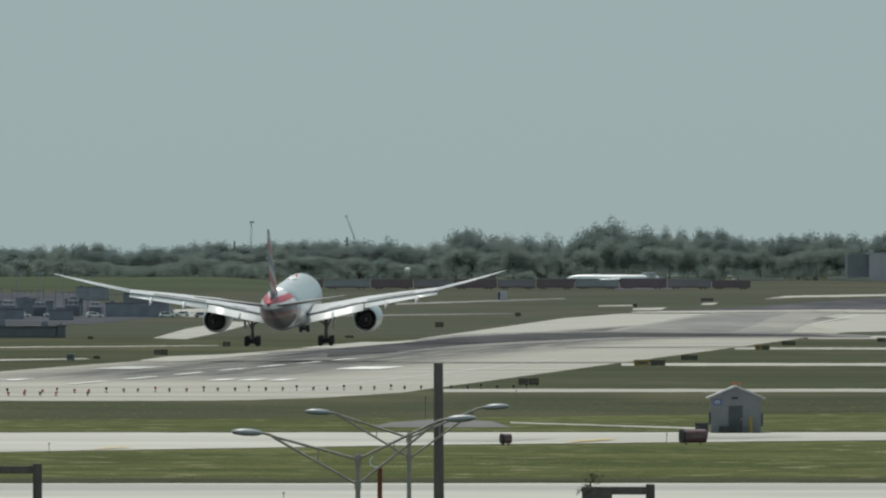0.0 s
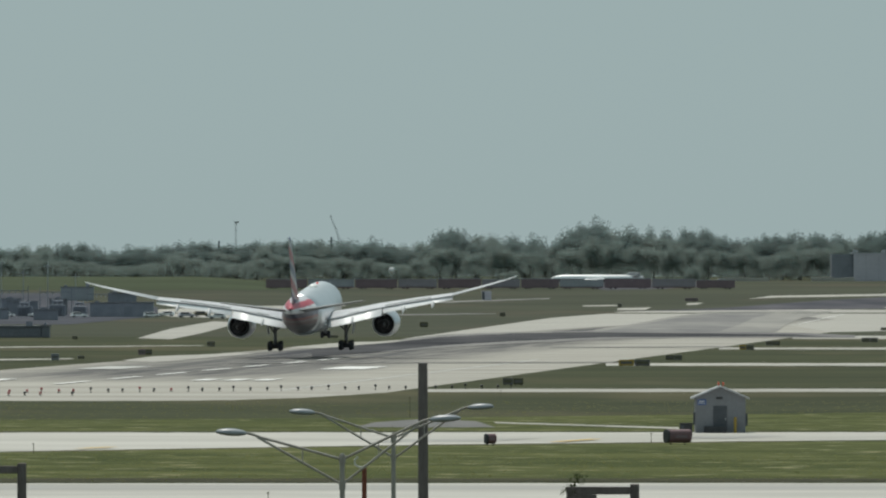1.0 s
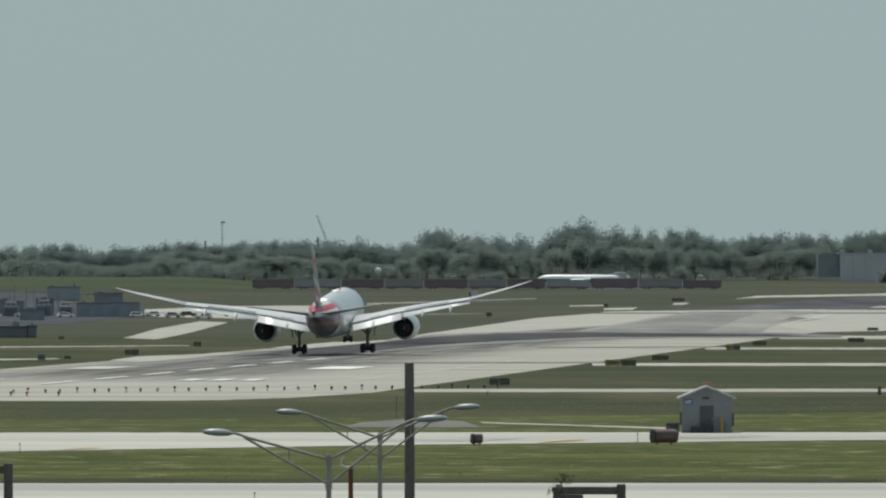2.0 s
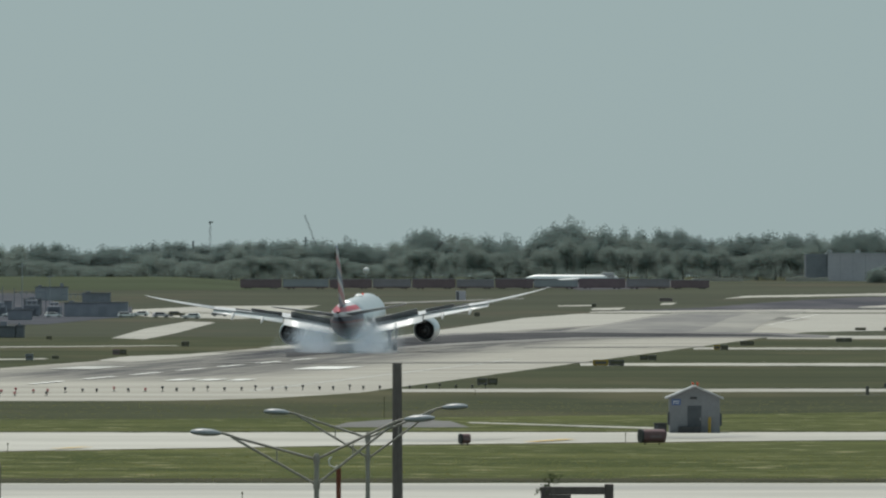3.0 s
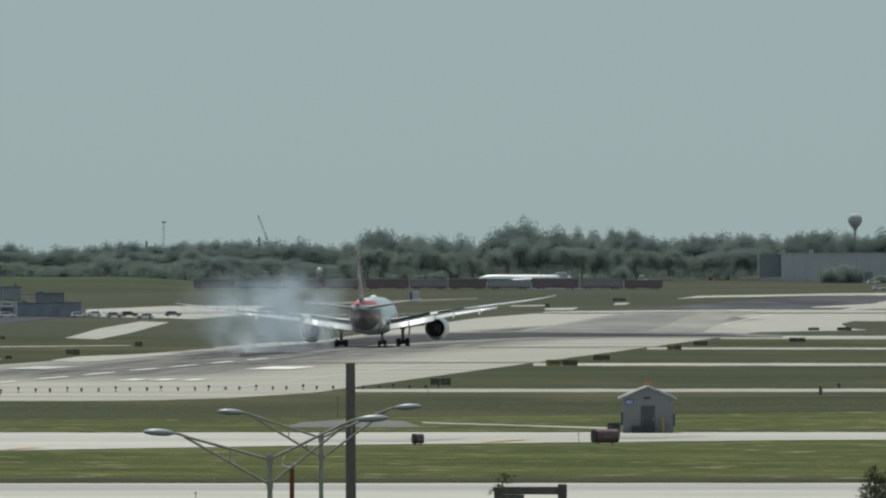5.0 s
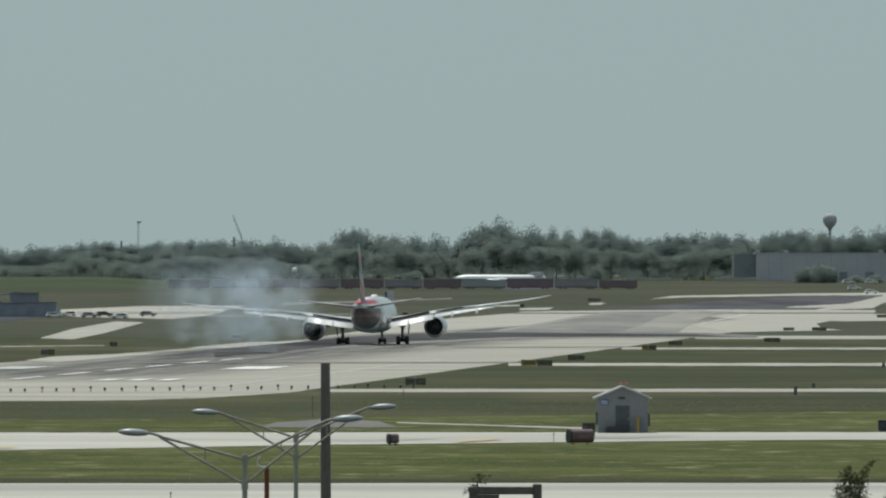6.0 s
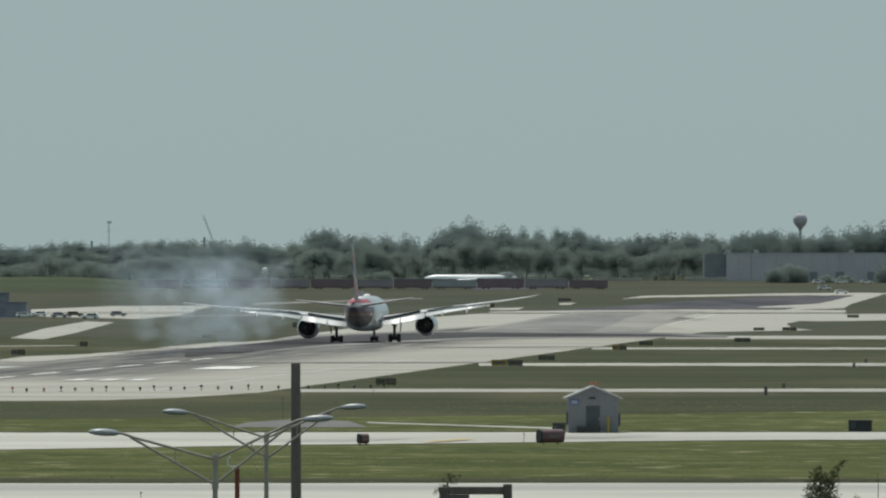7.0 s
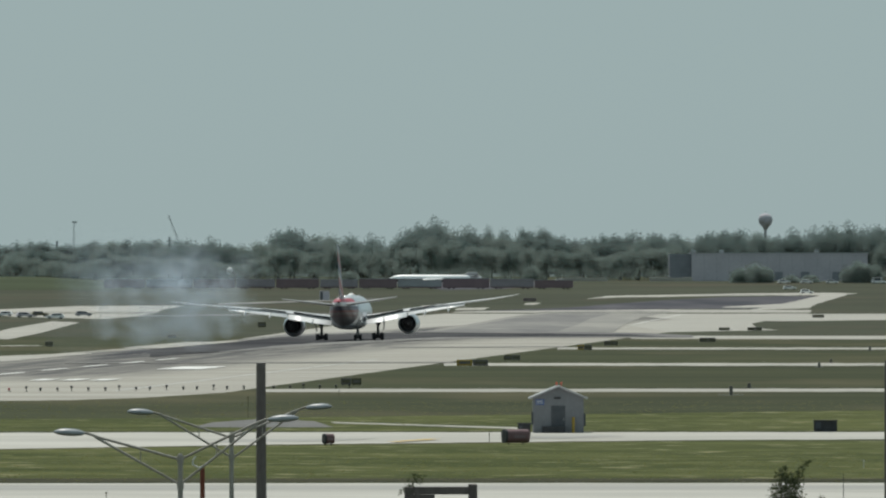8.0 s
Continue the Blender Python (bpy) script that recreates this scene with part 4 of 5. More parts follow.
YB = "low airfield guidance sign, yellow and black panels, on short legs"
sign(23.89, 1560, [(1.98, SIGN_YELLOW), (1.98, SIGN_DARK)], 0.85, label=YB)
sign(7.77, 1290, [(1.11, SIGN_DARK), (1.05, OLIVE)], 0.8)
sign(31.76, 1665, [(1.13, OLIVE), (1.13, SIGN_DARK)], 0.75)
sign(47.27, 1890, [(1.03, SIGN_YELLOW), (1.20, SIGN_DARK)], 0.8, label=YB)
sign(54.55, 2010, [(1.09, SIGN_DARK), (1.18, OLIVE)], 0.8)
sign(73.43, 2110, [(1.43, SIGN_DARK), (1.34, SIGN_DARK)], 0.8)
sign(92.30, 2540, [(2.30, SIGN_DARK)], 0.7)
sign(98.17, 2540, [(1.61, SIGN_DARK), (1.38, SIGN_DARK)], 0.75)
sign(144.74, 3300, [(3.14, SIGN_DARK)], 0.9)
sign(-50.09, 1660, [(1.05, SLATE)], 0.95)
sign(-47.40, 1690, [(0.92, SIGN_DARK)], 0.5)
sign(-41.18, 1775, [(1.05, MAROON), (0.97, OLIVE)], 0.85)
sign(-35.08, 1985, [(0.63, SIGN_DARK), (0.63, SIGN_DARK)], 0.85)
sign(-1.71, 2700, [(1.84, OLIVE)], 1.2)
sign(19.66, 3390, [(1.54, SIGN_DARK)], 1.2)
sign(58.77, 3860, [(1.40, SIGN_DARK)], 1.2)
sign(83.16, 4025, [(2.01, MAROON), (2.19, MAROON)], 1.1)
sign(-62.70, 2200, [(1.00, OLIVE)], 0.6)
sign(-17.74, 2250, [(1.63, OLIVE)], 0.5)


def red_sign(x, y, w, h, r):
    """A sign with a rounded red body and dark ends, on feet."""
    s = thing("red_sign", pose(x, y, 0, 0, 0, 24), "rounded red airfield sign with dark end cap, standing in the grass", "sign", "red signs")
    bm = bmesh.new()
    n = 20
    sq = lambda a: (math.copysign(abs(math.cos(a)) ** 0.75, math.cos(a)), math.copysign(abs(math.sin(a)) ** 0.75, math.sin(a)))
    rings = []
    for q, k in ((0.06, 0.95), (0.1, 1.0), (w - 0.05, 1.0), (w, 0.94)):
        rings.append([(q, r * k * sq(2 * math.pi * i / n)[0], 0.14 + h / 2 + h / 2 * k * sq(2 * math.pi * i / n)[1]) for i in range(n)])
    loft(bm, rings)
    part("body", bm, SIGN_RED, s)
    bm = bmesh.new()
    loft(bm, [[(q, r * k * sq(2 * math.pi * i / n)[0], 0.14 + h / 2 + h / 2 * k * sq(2 * math.pi * i / n)[1]) for i in range(n)] for q, k in ((-0.02, 0.9), (0.0, 1.04), (0.1, 1.04), (0.12, 0.9))])
    part("end_cap", bm, BLACK, s)
    bm = bmesh.new()
    box(bm, w * 0.3, w * 0.8, -r - 0.015, -r * 0.8, 0.14 + h * 0.35, 0.14 + h * 0.55)
    part("legend_bar", bm, MAROON, s)
    for k in (0.2, 0.8):
        bm = bmesh.new()
        tube(bm, (w * k, 0, 0), (w * k, 0, 0.2), 0.05, seg=8)
        part("foot", bm, METAL_DARK, s)


red_sign(16.10, 842, 1.75, 0.9, 0.44)
red_sign(3.91, 838, 0.68, 0.66, 0.3)


def cabinet(name, x, y, w, h, d, mat, label, category):
    s = thing(name, pose(x, y, lie(x, y)), label, category)
    bm = bmesh.new()
    box(bm, 0, w, 0, d, 0.08, h)
    bevel(bm, 0.03, 1)
    part("body", bm, mat, s)
    bm = bmesh.new()
    box(bm, -0.05, w + 0.05, -0.05, d + 0.05, h, h + 0.07)
    part("lid", bm, mat, s)
    bm = bmesh.new()
    box(bm, w * 0.06, w * 0.3, -0.03, 0.01, 0.2, h * 0.9)
    part("door", bm, DOOR_GREY, s)
    bm = bmesh.new()
    box(bm, 0.05, w - 0.05, 0.05, d - 0.05, 0, 0.08)
    part("plinth", bm, WALL_GREY, s)


cabinet("equipment_cabinet", 17.82, 880, 0.88, 0.95, 0.7, BLACK, "dark equipment cabinet by the taxiway", "cabinet")
cabinet("equipment_cabinet", 40.13, 912, 1.69, 0.78, 0.9, BLACK, "long dark equipment cabinet on the grass", "cabinet")
cabinet("equipment_cabinet", 17.66, 4060, 3.13, 3.0, 3.0, BRICK_PALE, "grey equipment hut far across the field", "hut")


def marker(x, y, h, mat, label="dark marker post with a flat base", plate=0.5):
    s = thing("marker_post", pose(x, y, lie(x, y)), label, "post", "marker posts")
    bm = bmesh.new()
    box(bm, -0.16, 0.16, -0.1, 0.1, 0.04, h)
    bevel(bm, 0.03, 1)
    part("shaft", bm, mat, s)
    bm = bmesh.new()
    box(bm, -plate, plate, -0.4, 0.4, 0, 0.04)
    part("base", bm, WALL_GREY, s)


marker(44.36, 1188, 0.86, SIGN_DARK, plate=1.2)
marker(48.95, 1262, 0.51, SIGN_DARK)
marker(68.61, 1545, 0.63, SIGN_DARK)
marker(73.48, 1620, 0.51, SIGN_DARK)
marker(91.15, 1880, 0.68, SIGN_DARK)


def stake(x, y, h, mat, label):
    bm = bmesh.new()
    tube(bm, (0, 0, 0), (0, 0, h), 0.022, 0.018, 8)
    tube(bm, (0, 0, h), (0, 0, h + 0.09), 0.05, 0.045, 8)
    tagged(part("edge_stake", bm, mat, m=pose(x, y, 0)), label, "stake", "edge stakes")


for x, y, h in ((-8.05, 630, 0.42), (-25.27, 800, 0.6), (15.25, 850, 0.6), (-1.40, 1000, 1.6), (6.95, 1180, 0.5)):
    stake(x, y, h, OLIVE, "thin edge marker stake")
stake(35.51, 740, 0.4, PAINT_WHITE, "thin white edge marker stake")


LAMP_DULL_RED = material("dull_red_lamp", (0.26, 0.06, 0.065), (0.36, 0.09, 0.09), 0.5, size=0.5)


def approach_light(x, y, mat, h=0.5):
    s = thing("approach_light", pose(x, y, 0), "low runway end light on a thin stem" if mat is METAL_DARK else "low red runway end light on a thin stem", "runway light", "runway end lights")
    bm = bmesh.new()
    tube(bm, (0, 0, 0), (0, 0, h), 0.035, seg=8)
    part("stem", bm, METAL_DARK, s)
    bm = bmesh.new()
    tube(bm, (0.0, -0.16, h + 0.04), (0.0, 0.12, h + 0.07), 0.12, 0.14, 12)
    part("lamp_head", bm, mat, s)
    bm = bmesh.new()
    box(bm, -0.16, 0.16, -0.16, 0.16, 0, 0.05)
    part("base", bm, METAL_DARK, s)


for i in range(34):
    k = i / 31
    x, y = -41.95 * (1 - k) + 5.46 * k, 1204 + 52 * k
    x += ((i * 37) % 5 - 2) * 0.06
    approach_light(x, y, LAMP_DULL_RED if i in (1, 2, 3, 4, 5, 9, 11) else METAL_DARK, 0.2 + 0.16 * ((i * 7) % 3 == 0))
for i in (0, 1, 2, 3, 5):
    approach_light(-41.12 + i * 1.50, 1180, LAMP_DULL_RED if i in (0, 1, 3) else METAL_DARK, 0.24)


# ---- parked vehicles ----
def car(x, y, turn, paint, label, van=False):
    c = thing("van" if van else "car", pose(x, y, lie(x, y), 0, 0, turn), label, "van" if van else "car", "parked vehicles")
    ln, wd = (5.6, 2.0) if van else (4.6, 1.8)
    hood, roof = (1.0, 2.2) if van else (0.85, 1.45)
    bm = bmesh.new()
    side = [(-ln / 2, 0.35), (ln / 2, 0.35), (ln / 2, hood * 0.85), (ln * 0.42, hood), (ln * 0.28, hood + 0.05), (-ln * 0.47, hood + 0.02), (-ln / 2, hood * 0.8)]
    loft(bm, [[(x_, k * wd / 2, z) for x_, z in side] for k in (-1, 1)])
    bevel(bm, 0.06, 2)
    part("body", bm, paint, c)
    bm = bmesh.new()
    cab = [(-ln * 0.46, hood), (ln * 0.27, hood), (ln * 0.12, roof), (-ln * 0.38, roof)]
    loft(bm, [[(x_, k * wd * (0.46 if z <= hood else 0.40), z) for x_, z in cab] for k in (-1, 1)])
    bevel(bm, 0.05, 1)
    part("cabin", bm, paint, c)
    for k in (-1, 1):
        bm = bmesh.new()
        loft(bm, [[(x_, k * (wd * (0.46 if z < (hood + roof) / 2 else 0.405) + o), z) for x_, z in ((-ln * 0.4, hood + 0.06), (ln * 0.2, hood + 0.06), (ln * 0.1, roof - 0.1), (-ln * 0.36, roof - 0.1))] for o in (-0.01, 0.015)])
        part("side_window", bm, GLASS_DARK, c)
    for a in (-0.31, 0.31):
        for k in (-1, 1):
            w = new("wheel")
            w.parent = c
            bm = bmesh.new()
            tube(bm, (ln * a, k * (wd / 2 - 0.2), 0.33), (ln * a, k * (wd / 2 + 0.02), 0.33), 0.33, seg=16)
            part("tyre", bm, TYRE, w)
            bm = bmesh.new()
            tube(bm, (ln * a, k * (wd / 2 - 0.1), 0.33), (ln * a, k * (wd / 2 + 0.03), 0.33), 0.19, seg=12)
            part("rim", bm, METAL_GREY, w)


PAINT_CAR = material("car_white", (0.78, 0.78, 0.79), (0.86, 0.86, 0.86), 0.3, size=3)
for x, y, turn, paint, label, van in (
        (-73.63, 3330, 4, PAINT_CAR, "white car parked on the apron edge", False), (-71.59, 3420, 170, PAINT_CAR, "white car parked on the apron", False),
        (-64.3, 3330, 15, BRICK_PALE, "pale tan car parked on the apron", False), (-61.5, 3400, 12, OLIVE, "olive car parked on the apron", False),
        (-54.44, 3230, 175, PAINT_CAR, "white car on the service road", False),
        (-49.90, 3420, 8, WALL_GREY, "grey car parked on the apron", False), (107.59, 4540, 3, PAINT_CAR, "white car at the end of the wagons", False),
        (182.91, 4350, 3, PAINT_CAR, "white car far beyond the field", False), (184.05, 4240, 3, PAINT_CAR, "white car far beyond the field", False),
        (188.01, 4520, 5, PAINT_CAR, "white car by the warehouse", False), (196.20, 4520, 0, PAINT_CAR, "white car by the warehouse", False),
        (205.42, 4520, 0, PAINT_CAR, "white car by the warehouse", False), (222.42, 4520, 0, PAINT_CAR, "white van by the warehouse", True)):
    car(x, y, turn, paint, label, van)


# ---- far structures ----
def mound():
    """A long grassed bank in front of the woods."""
    bm = bmesh.new()
    x0, x1, y0, y1 = -260.0, -36.68, 4330.0, 4560.0
    nx, ny = 40, 10
    g = []
    for i in range(nx + 1):
        row = []
        for j in range(ny + 1):
            u, v = i / nx, j / ny
            x, y = x0 + (x1 - x0) * u, y0 + (y1 - y0) * v
            end = min(1.0, (1 - u) / 0.22)
            end = end * end * (3 - 2 * end)
            hgt = (2.6 * math.sin(math.pi * min(1, v * 1.2) / 2) * (1 if v < 0.8 else (1 - v) / 0.2)) * end + 0.25 * noise.noise((x * 0.03, y * 0.03, 0)) * end
            row.append(bm.verts.new((x, y, lie(x, y) - 0.05 + hgt)))
        g.append(row)
    for a, b in zip(g, g[1:]):
        for j in range(ny):
            bm.faces.new((a[j], b[j], b[j + 1], a[j + 1]))
    tagged(part("grass_bank", bm, BANK_GRASS, smooth=True), "long low grassed bank in front of the woods", "bank", kind="structure")


mound()


def wagon(x, y, w, h, mat, label):
    s = thing("freight_wagon", pose(x, y, lie(x, y)), label, "wagon", "freight wagons")
    bm = bmesh.new()
    box(bm, 0.06, w - 0.06, -1.4, 1.4, 0.9, h)
    bevel(bm, 0.12, 2)
    part("body", bm, mat, s)
    bm = bmesh.new()
    box(bm, 0.02, w - 0.02, -1.5, 1.5, h, h + 0.18)
    part("roof", bm, STEEL_PALE, s)
    bm = bmesh.new()
    box(bm, 0.1, w - 0.1, -1.3, 1.3, 0.45, 0.9)
    part("underframe", bm, MAROON, s)
    for k in (0.14, 0.24, 0.76, 0.86):
        bm = bmesh.new()
        tube(bm, (w * k, -0.85, 0.42), (w * k, 0.85, 0.42), 0.42, seg=14)
        part("wheel_set", bm, BLACK, s)
    bm = bmesh.new()
    box(bm, w * 0.4, w * 0.6, -1.46, -1.39, 1.0, h - 0.3)
    part("door", bm, mat, s)


JET_WHITE = material("jet_white", (0.90, 0.90, 0.90), (0.95, 0.95, 0.95), 0.36, size=4, spec=1.0)
WAGON = material("wagon_paint", (0.23, 0.21, 0.235), (0.30, 0.275, 0.30), 0.8, size=4)
WAGON_GREY = material("wagon_grey", (0.28, 0.29, 0.315), (0.35, 0.36, 0.385), 0.8, size=4)
rnd = random.Random(11)
col = -56.6
i = 0
while col < 101.0:
    w = rnd.uniform(13.0, 16.5)
    m = (MAROON, WAGON_GREY, MAROON, WAGON, MAROON, WAGON)[i % 6]
    wagon(col, 4366, w, rnd.uniform(3.1, 3.7), m, {WAGON_GREY: "weathered grey", WAGON: "dull purple-brown", MAROON: "dark maroon"}[m] + " freight wagon standing before the woods")
    col += w + 0.25
    i += 1


# White fuselage; the shade on its lower half is a dark colour band.
JET_PAINT_SHADED = banded("jet_paint_shaded", ((-9, (0.10, 0.085, 0.095)), (1.7, (0.94, 0.94, 0.94))), 0.0)
JET_PAINT_SHADED.node_tree.nodes["Principled BSDF"].inputs["Roughness"].default_value = 0.36
JET_PAINT_SHADED.node_tree.nodes["Principled BSDF"].inputs["Specular IOR Level"].default_value = 1.0


def parked_jet(x, y):
    s = thing("parked_airliner", pose(x, y, lie(x, y), 0, 0, 90), "bright white narrow airliner, shade painted into its dark lower half, parked before the woods", "airplane")
    bm = bmesh.new()
    loft(bm, [ring(q, r, r, z - 0.45, 24) for q, r, z in ((17, 0.05, 1.9), (16.2, 0.6, 2.0), (14.5, 1.1, 2.2), (12, 1.35, 2.3), (-6, 1.35, 2.3), (-11, 1.2, 2.4), (-16, 0.75, 2.6), (-17, 0.3, 2.6))])
    part("fuselage", bm, JET_PAINT_SHADED, s, smooth=True)
    for k in (-1, 1):
        part("wing", wing_mesh([(1.3, 3, 6, 0.6, 1.3), (6, -0.5, 3.6, 0.4, 1.5), (14.5, -6, 1.5, 0.15, 1.9)], k), JET_WHITE, s, smooth=True)
        part("stabiliser", wing_mesh([(0.5, -12.5, 3.4, 0.3, 2.8), (5.5, -15.5, 1.5, 0.12, 3.0)], k), PAINT_GREY, s, smooth=True)
        bm = bmesh.new()
        loft(bm, [ring(q, r, r, 0.95, 16) for q, r in ((4.6, 0.6), (3.5, 0.75), (1.0, 0.7), (-0.6, 0.4))])
        bmesh.ops.translate(bm, vec=(4.9 * k, 0, 0), verts=bm.verts[:])
        part("engine", bm, JET_WHITE, s, smooth=True)
        bm = bmesh.new()
        tube(bm, (k * 2.4, -0.6, 0), (k * 2.4, -0.6, 1.4), 0.2, seg=8)
        part("gear_leg", bm, METAL_DARK, s)
    bm = bmesh.new()
    loft(bm, [[(q, yy, z) for yy, q in airfoil(yl, ch, 0.08 * ch, 0)] for z, yl, ch in ((2.6, -9.5, 6.0), (4.1, -12.0, 3.8))])
    part("fin", bm, PAINT_GREY, s, smooth=True)
    bm = bmesh.new()
    tube(bm, (0, 12.5, 0), (0, 12.5, 1.5), 0.16, seg=8)
    part("nose_leg", bm, METAL_DARK, s)


parked_jet(61.24, 4520)


def low_wall(x, y, w, h):
    s = thing("low_wall", pose(x, y, lie(x, y)), "long low pale concrete wall before the woods", "wall", "low walls")
    n = max(2, round(w / 4))
    for i in range(n):
        bm = bmesh.new()
        box(bm, w * i / n + 0.04, w * (i + 1) / n - 0.04, -0.2, 0.2, 0, h * (1 + 0.12 * math.sin(i * 2.1)))
        bevel(bm, 0.06, 1)
        part("panel", bm, CONCRETE, s)


low_wall(109.48, 4585, 16.20, 1.3)
low_wall(141.06, 4585, 16.00, 1.4)


def warehouse():
    x0, x1, y = 156.81, 221.70, 4590.0
    z = lie(0, y)
    top = 19.20 - z
    s = thing("warehouse", pose(x0, y, z), "long low grey-clad warehouse with a flat roof", "building")
    w = x1 - x0
    n = 14
    for i in range(n):
        bm = bmesh.new()
        box(bm, w * i / n + 0.04, w * (i + 1) / n - 0.04, 0, 0.3, 0, top)
        part("panel", bm, BRICK_PALE, s)
    bm = bmesh.new()
    box(bm, 0, w, 0.3, 25, -0.02, top - 0.1)
    part("body", bm, SLATE, s)
    bm = bmesh.new()
    box(bm, -0.3, w + 0.3, -0.2, 25.2, top, top + 0.35)
    part("parapet", bm, ROOF_GREY, s)
    bm = bmesh.new()
    box(bm, -8, 0, 2, 20, 0, top - 0.2)
    part("annex", bm, SLATE, s, "dark end wing")
    for k in (0.22, 0.47, 0.62, 0.8):
        bm = bmesh.new()
        box(bm, w * k, w * k + 3.2, -0.05, 0.02, 0, 3.4)
        part("dock_door", bm, SLATE, s)
    for k in (0.0, 0.16, 0.7):
        bm = bmesh.new()
        box(bm, w * k, w * k + 1.6, 1, 3, top + 0.35, top + 1.3)
        part("roof_unit", bm, ROOF_GREY, s)


warehouse()


def water_tower():
    x, y = 196.49, 4900.0
    s = thing("water_tower", pose(x, y, lie(x, y)), "grey water tower with a pear-shaped tank on a slim stem", "water tower")
    top = 35.70 - lie(x, y)
    r = 2.78
    bm = bmesh.new()
    prof = [(top - 6.8, 0.62), (top - 5.8, 1.05), (top - 4.9, 1.9), (top - 3.8, 2.6), (top - 2.6, r), (top - 1.5, 2.55), (top - 0.7, 1.85), (top - 0.2, 0.95), (top, 0.2)]
    loft(bm, [[(q * math.cos(2 * math.pi * i / 24), q * math.sin(2 * math.pi * i / 24), z) for i in range(24)] for z, q in prof])
    part("tank", bm, BRICK_PALE, s, smooth=True)
    bm = bmesh.new()
    tube(bm, (0, 0, 0), (0, 0, top - 6.5), 0.8, 0.55, 16)
    part("stem", bm, BRICK_PALE, s)
    bm = bmesh.new()
    tube(bm, (0, 0, top - 0.1), (0, 0, top + 0.7), 0.08, seg=6)
    part("mast", bm, METAL_DARK, s)


water_tower()


def lattice(name, base, tip, w, n, label, category, mat):
    """A lattice boom of four chords with braces."""
    s = thing(name, pose(*base), label, category)
    d = Vector(tip) - Vector(base)
    q = d.to_track_quat("Z", "Y").to_matrix().to_4x4()
    ln = d.length
    bm = bmesh.new()
    c = [(a * w / 2, b * w / 2) for a, b in ((-1, -1), (1, -1), (1, 1), (-1, 1))]
    for a, b in c:
        tube(bm, (a, b, 0), (a * 0.6, b * 0.6, ln), 0.06, 0.04, 6)
    for i in range(n):
        z0, z1 = ln * i / n, ln * (i + 1) / n
        k0, k1 = 1 - 0.4 * i / n, 1 - 0.4 * (i + 1) / n
        for j in range(4):
            a, b = c[j], c[(j + 1) % 4]
            tube(bm, (a[0] * k0, a[1] * k0, z0), (b[0] * k1, b[1] * k1, z1), 0.045, seg=5)
    bmesh.ops.transform(bm, matrix=q, verts=bm.verts[:])
    part("lattice", bm, mat, s)
    return s


cr = lattice("crane", (-26.69, 4750, 7.5), (-37.02, 4750, 34.10), 0.85, 22, "slim lattice crane boom rising behind the woods", "crane", WALL_GREY)
bm = bmesh.new()
box(bm, -2, 2, -3, 3, 0, 3)
part("cab", bm, SLATE, cr)
ms = lattice("radio_mast", (-73.12, 4760, 7.5), (-73.12, 4760, 31.34), 0.9, 18, "slim lattice radio mast with a small platform on top", "mast", STEEL_PALE)
bm = bmesh.new()
box(bm, -0.6, 1.1, -0.5, 0.5, 31.15 - 7.5, 31.77 - 7.5)
part("platform", bm, STEEL_PALE, ms)
for c_, r_ in ((415, 427), (614, 420)):
    bm = bmesh.new()
    tube(bm, (0, 0, 0), (0, 0, 11.5 - (r_ - 486) * 4700 / 22072 - 9), 0.5, 0.35, 8)
    tagged(part("chimney", bm, SLATE, m=pose((c_ - 784) * 4700 / 22072, 4700, 9)), "short dark stack above the treetops", "chimney", "stacks")

# white globe lamp on a pole in front of the woods
gl = thing("beacon_pole", pose(-13.02, 4560, lie(0, 4560)), "white globe on a slim pole before the woods", "lamp")
bm = bmesh.new()
tube(bm, (0, 0, 0), (0, 0, 12.53 - 9.2), 0.12, seg=8)
part("pole", bm, SLATE, gl)
bm = bmesh.new()
bmesh.ops.create_uvsphere(bm, u_segments=14, v_segments=8, radius=1.15)
part("globe", bm, PAINT_WHITE, gl, smooth=True, m=pose(0, 0, 13.36 - 9.1))


# substation yard
YARD = material("yard_steel", (0.18, 0.193, 0.23), (0.24, 0.254, 0.293), 0.8, size=2.5, each=0.12)
YARD_DARK = material("yard_dark", (0.14, 0.147, 0.168), (0.19, 0.198, 0.22), 0.8, size=2.5, each=0.12)
YARD_PALE = material("yard_pale", (0.26, 0.277, 0.31), (0.325, 0.343, 0.375), 0.8, size=3)
YARD_GROUND = material("yard_gravel", (0.072, 0.077, 0.091), (0.105, 0.11, 0.126), 0.9, size=22, stretch=(0.4, 0.15, 1), fine=6, spec=0.0)
taxiway("yard_ground", [(-175, 2840), (-82, 2860), (-78, 3120), (-74, 3440), (-84, 3880), (-112, 3980), (-116, 4250), (-235, 4250)], "grey gravel yard between the housings", YARD_GROUND, category="yard")


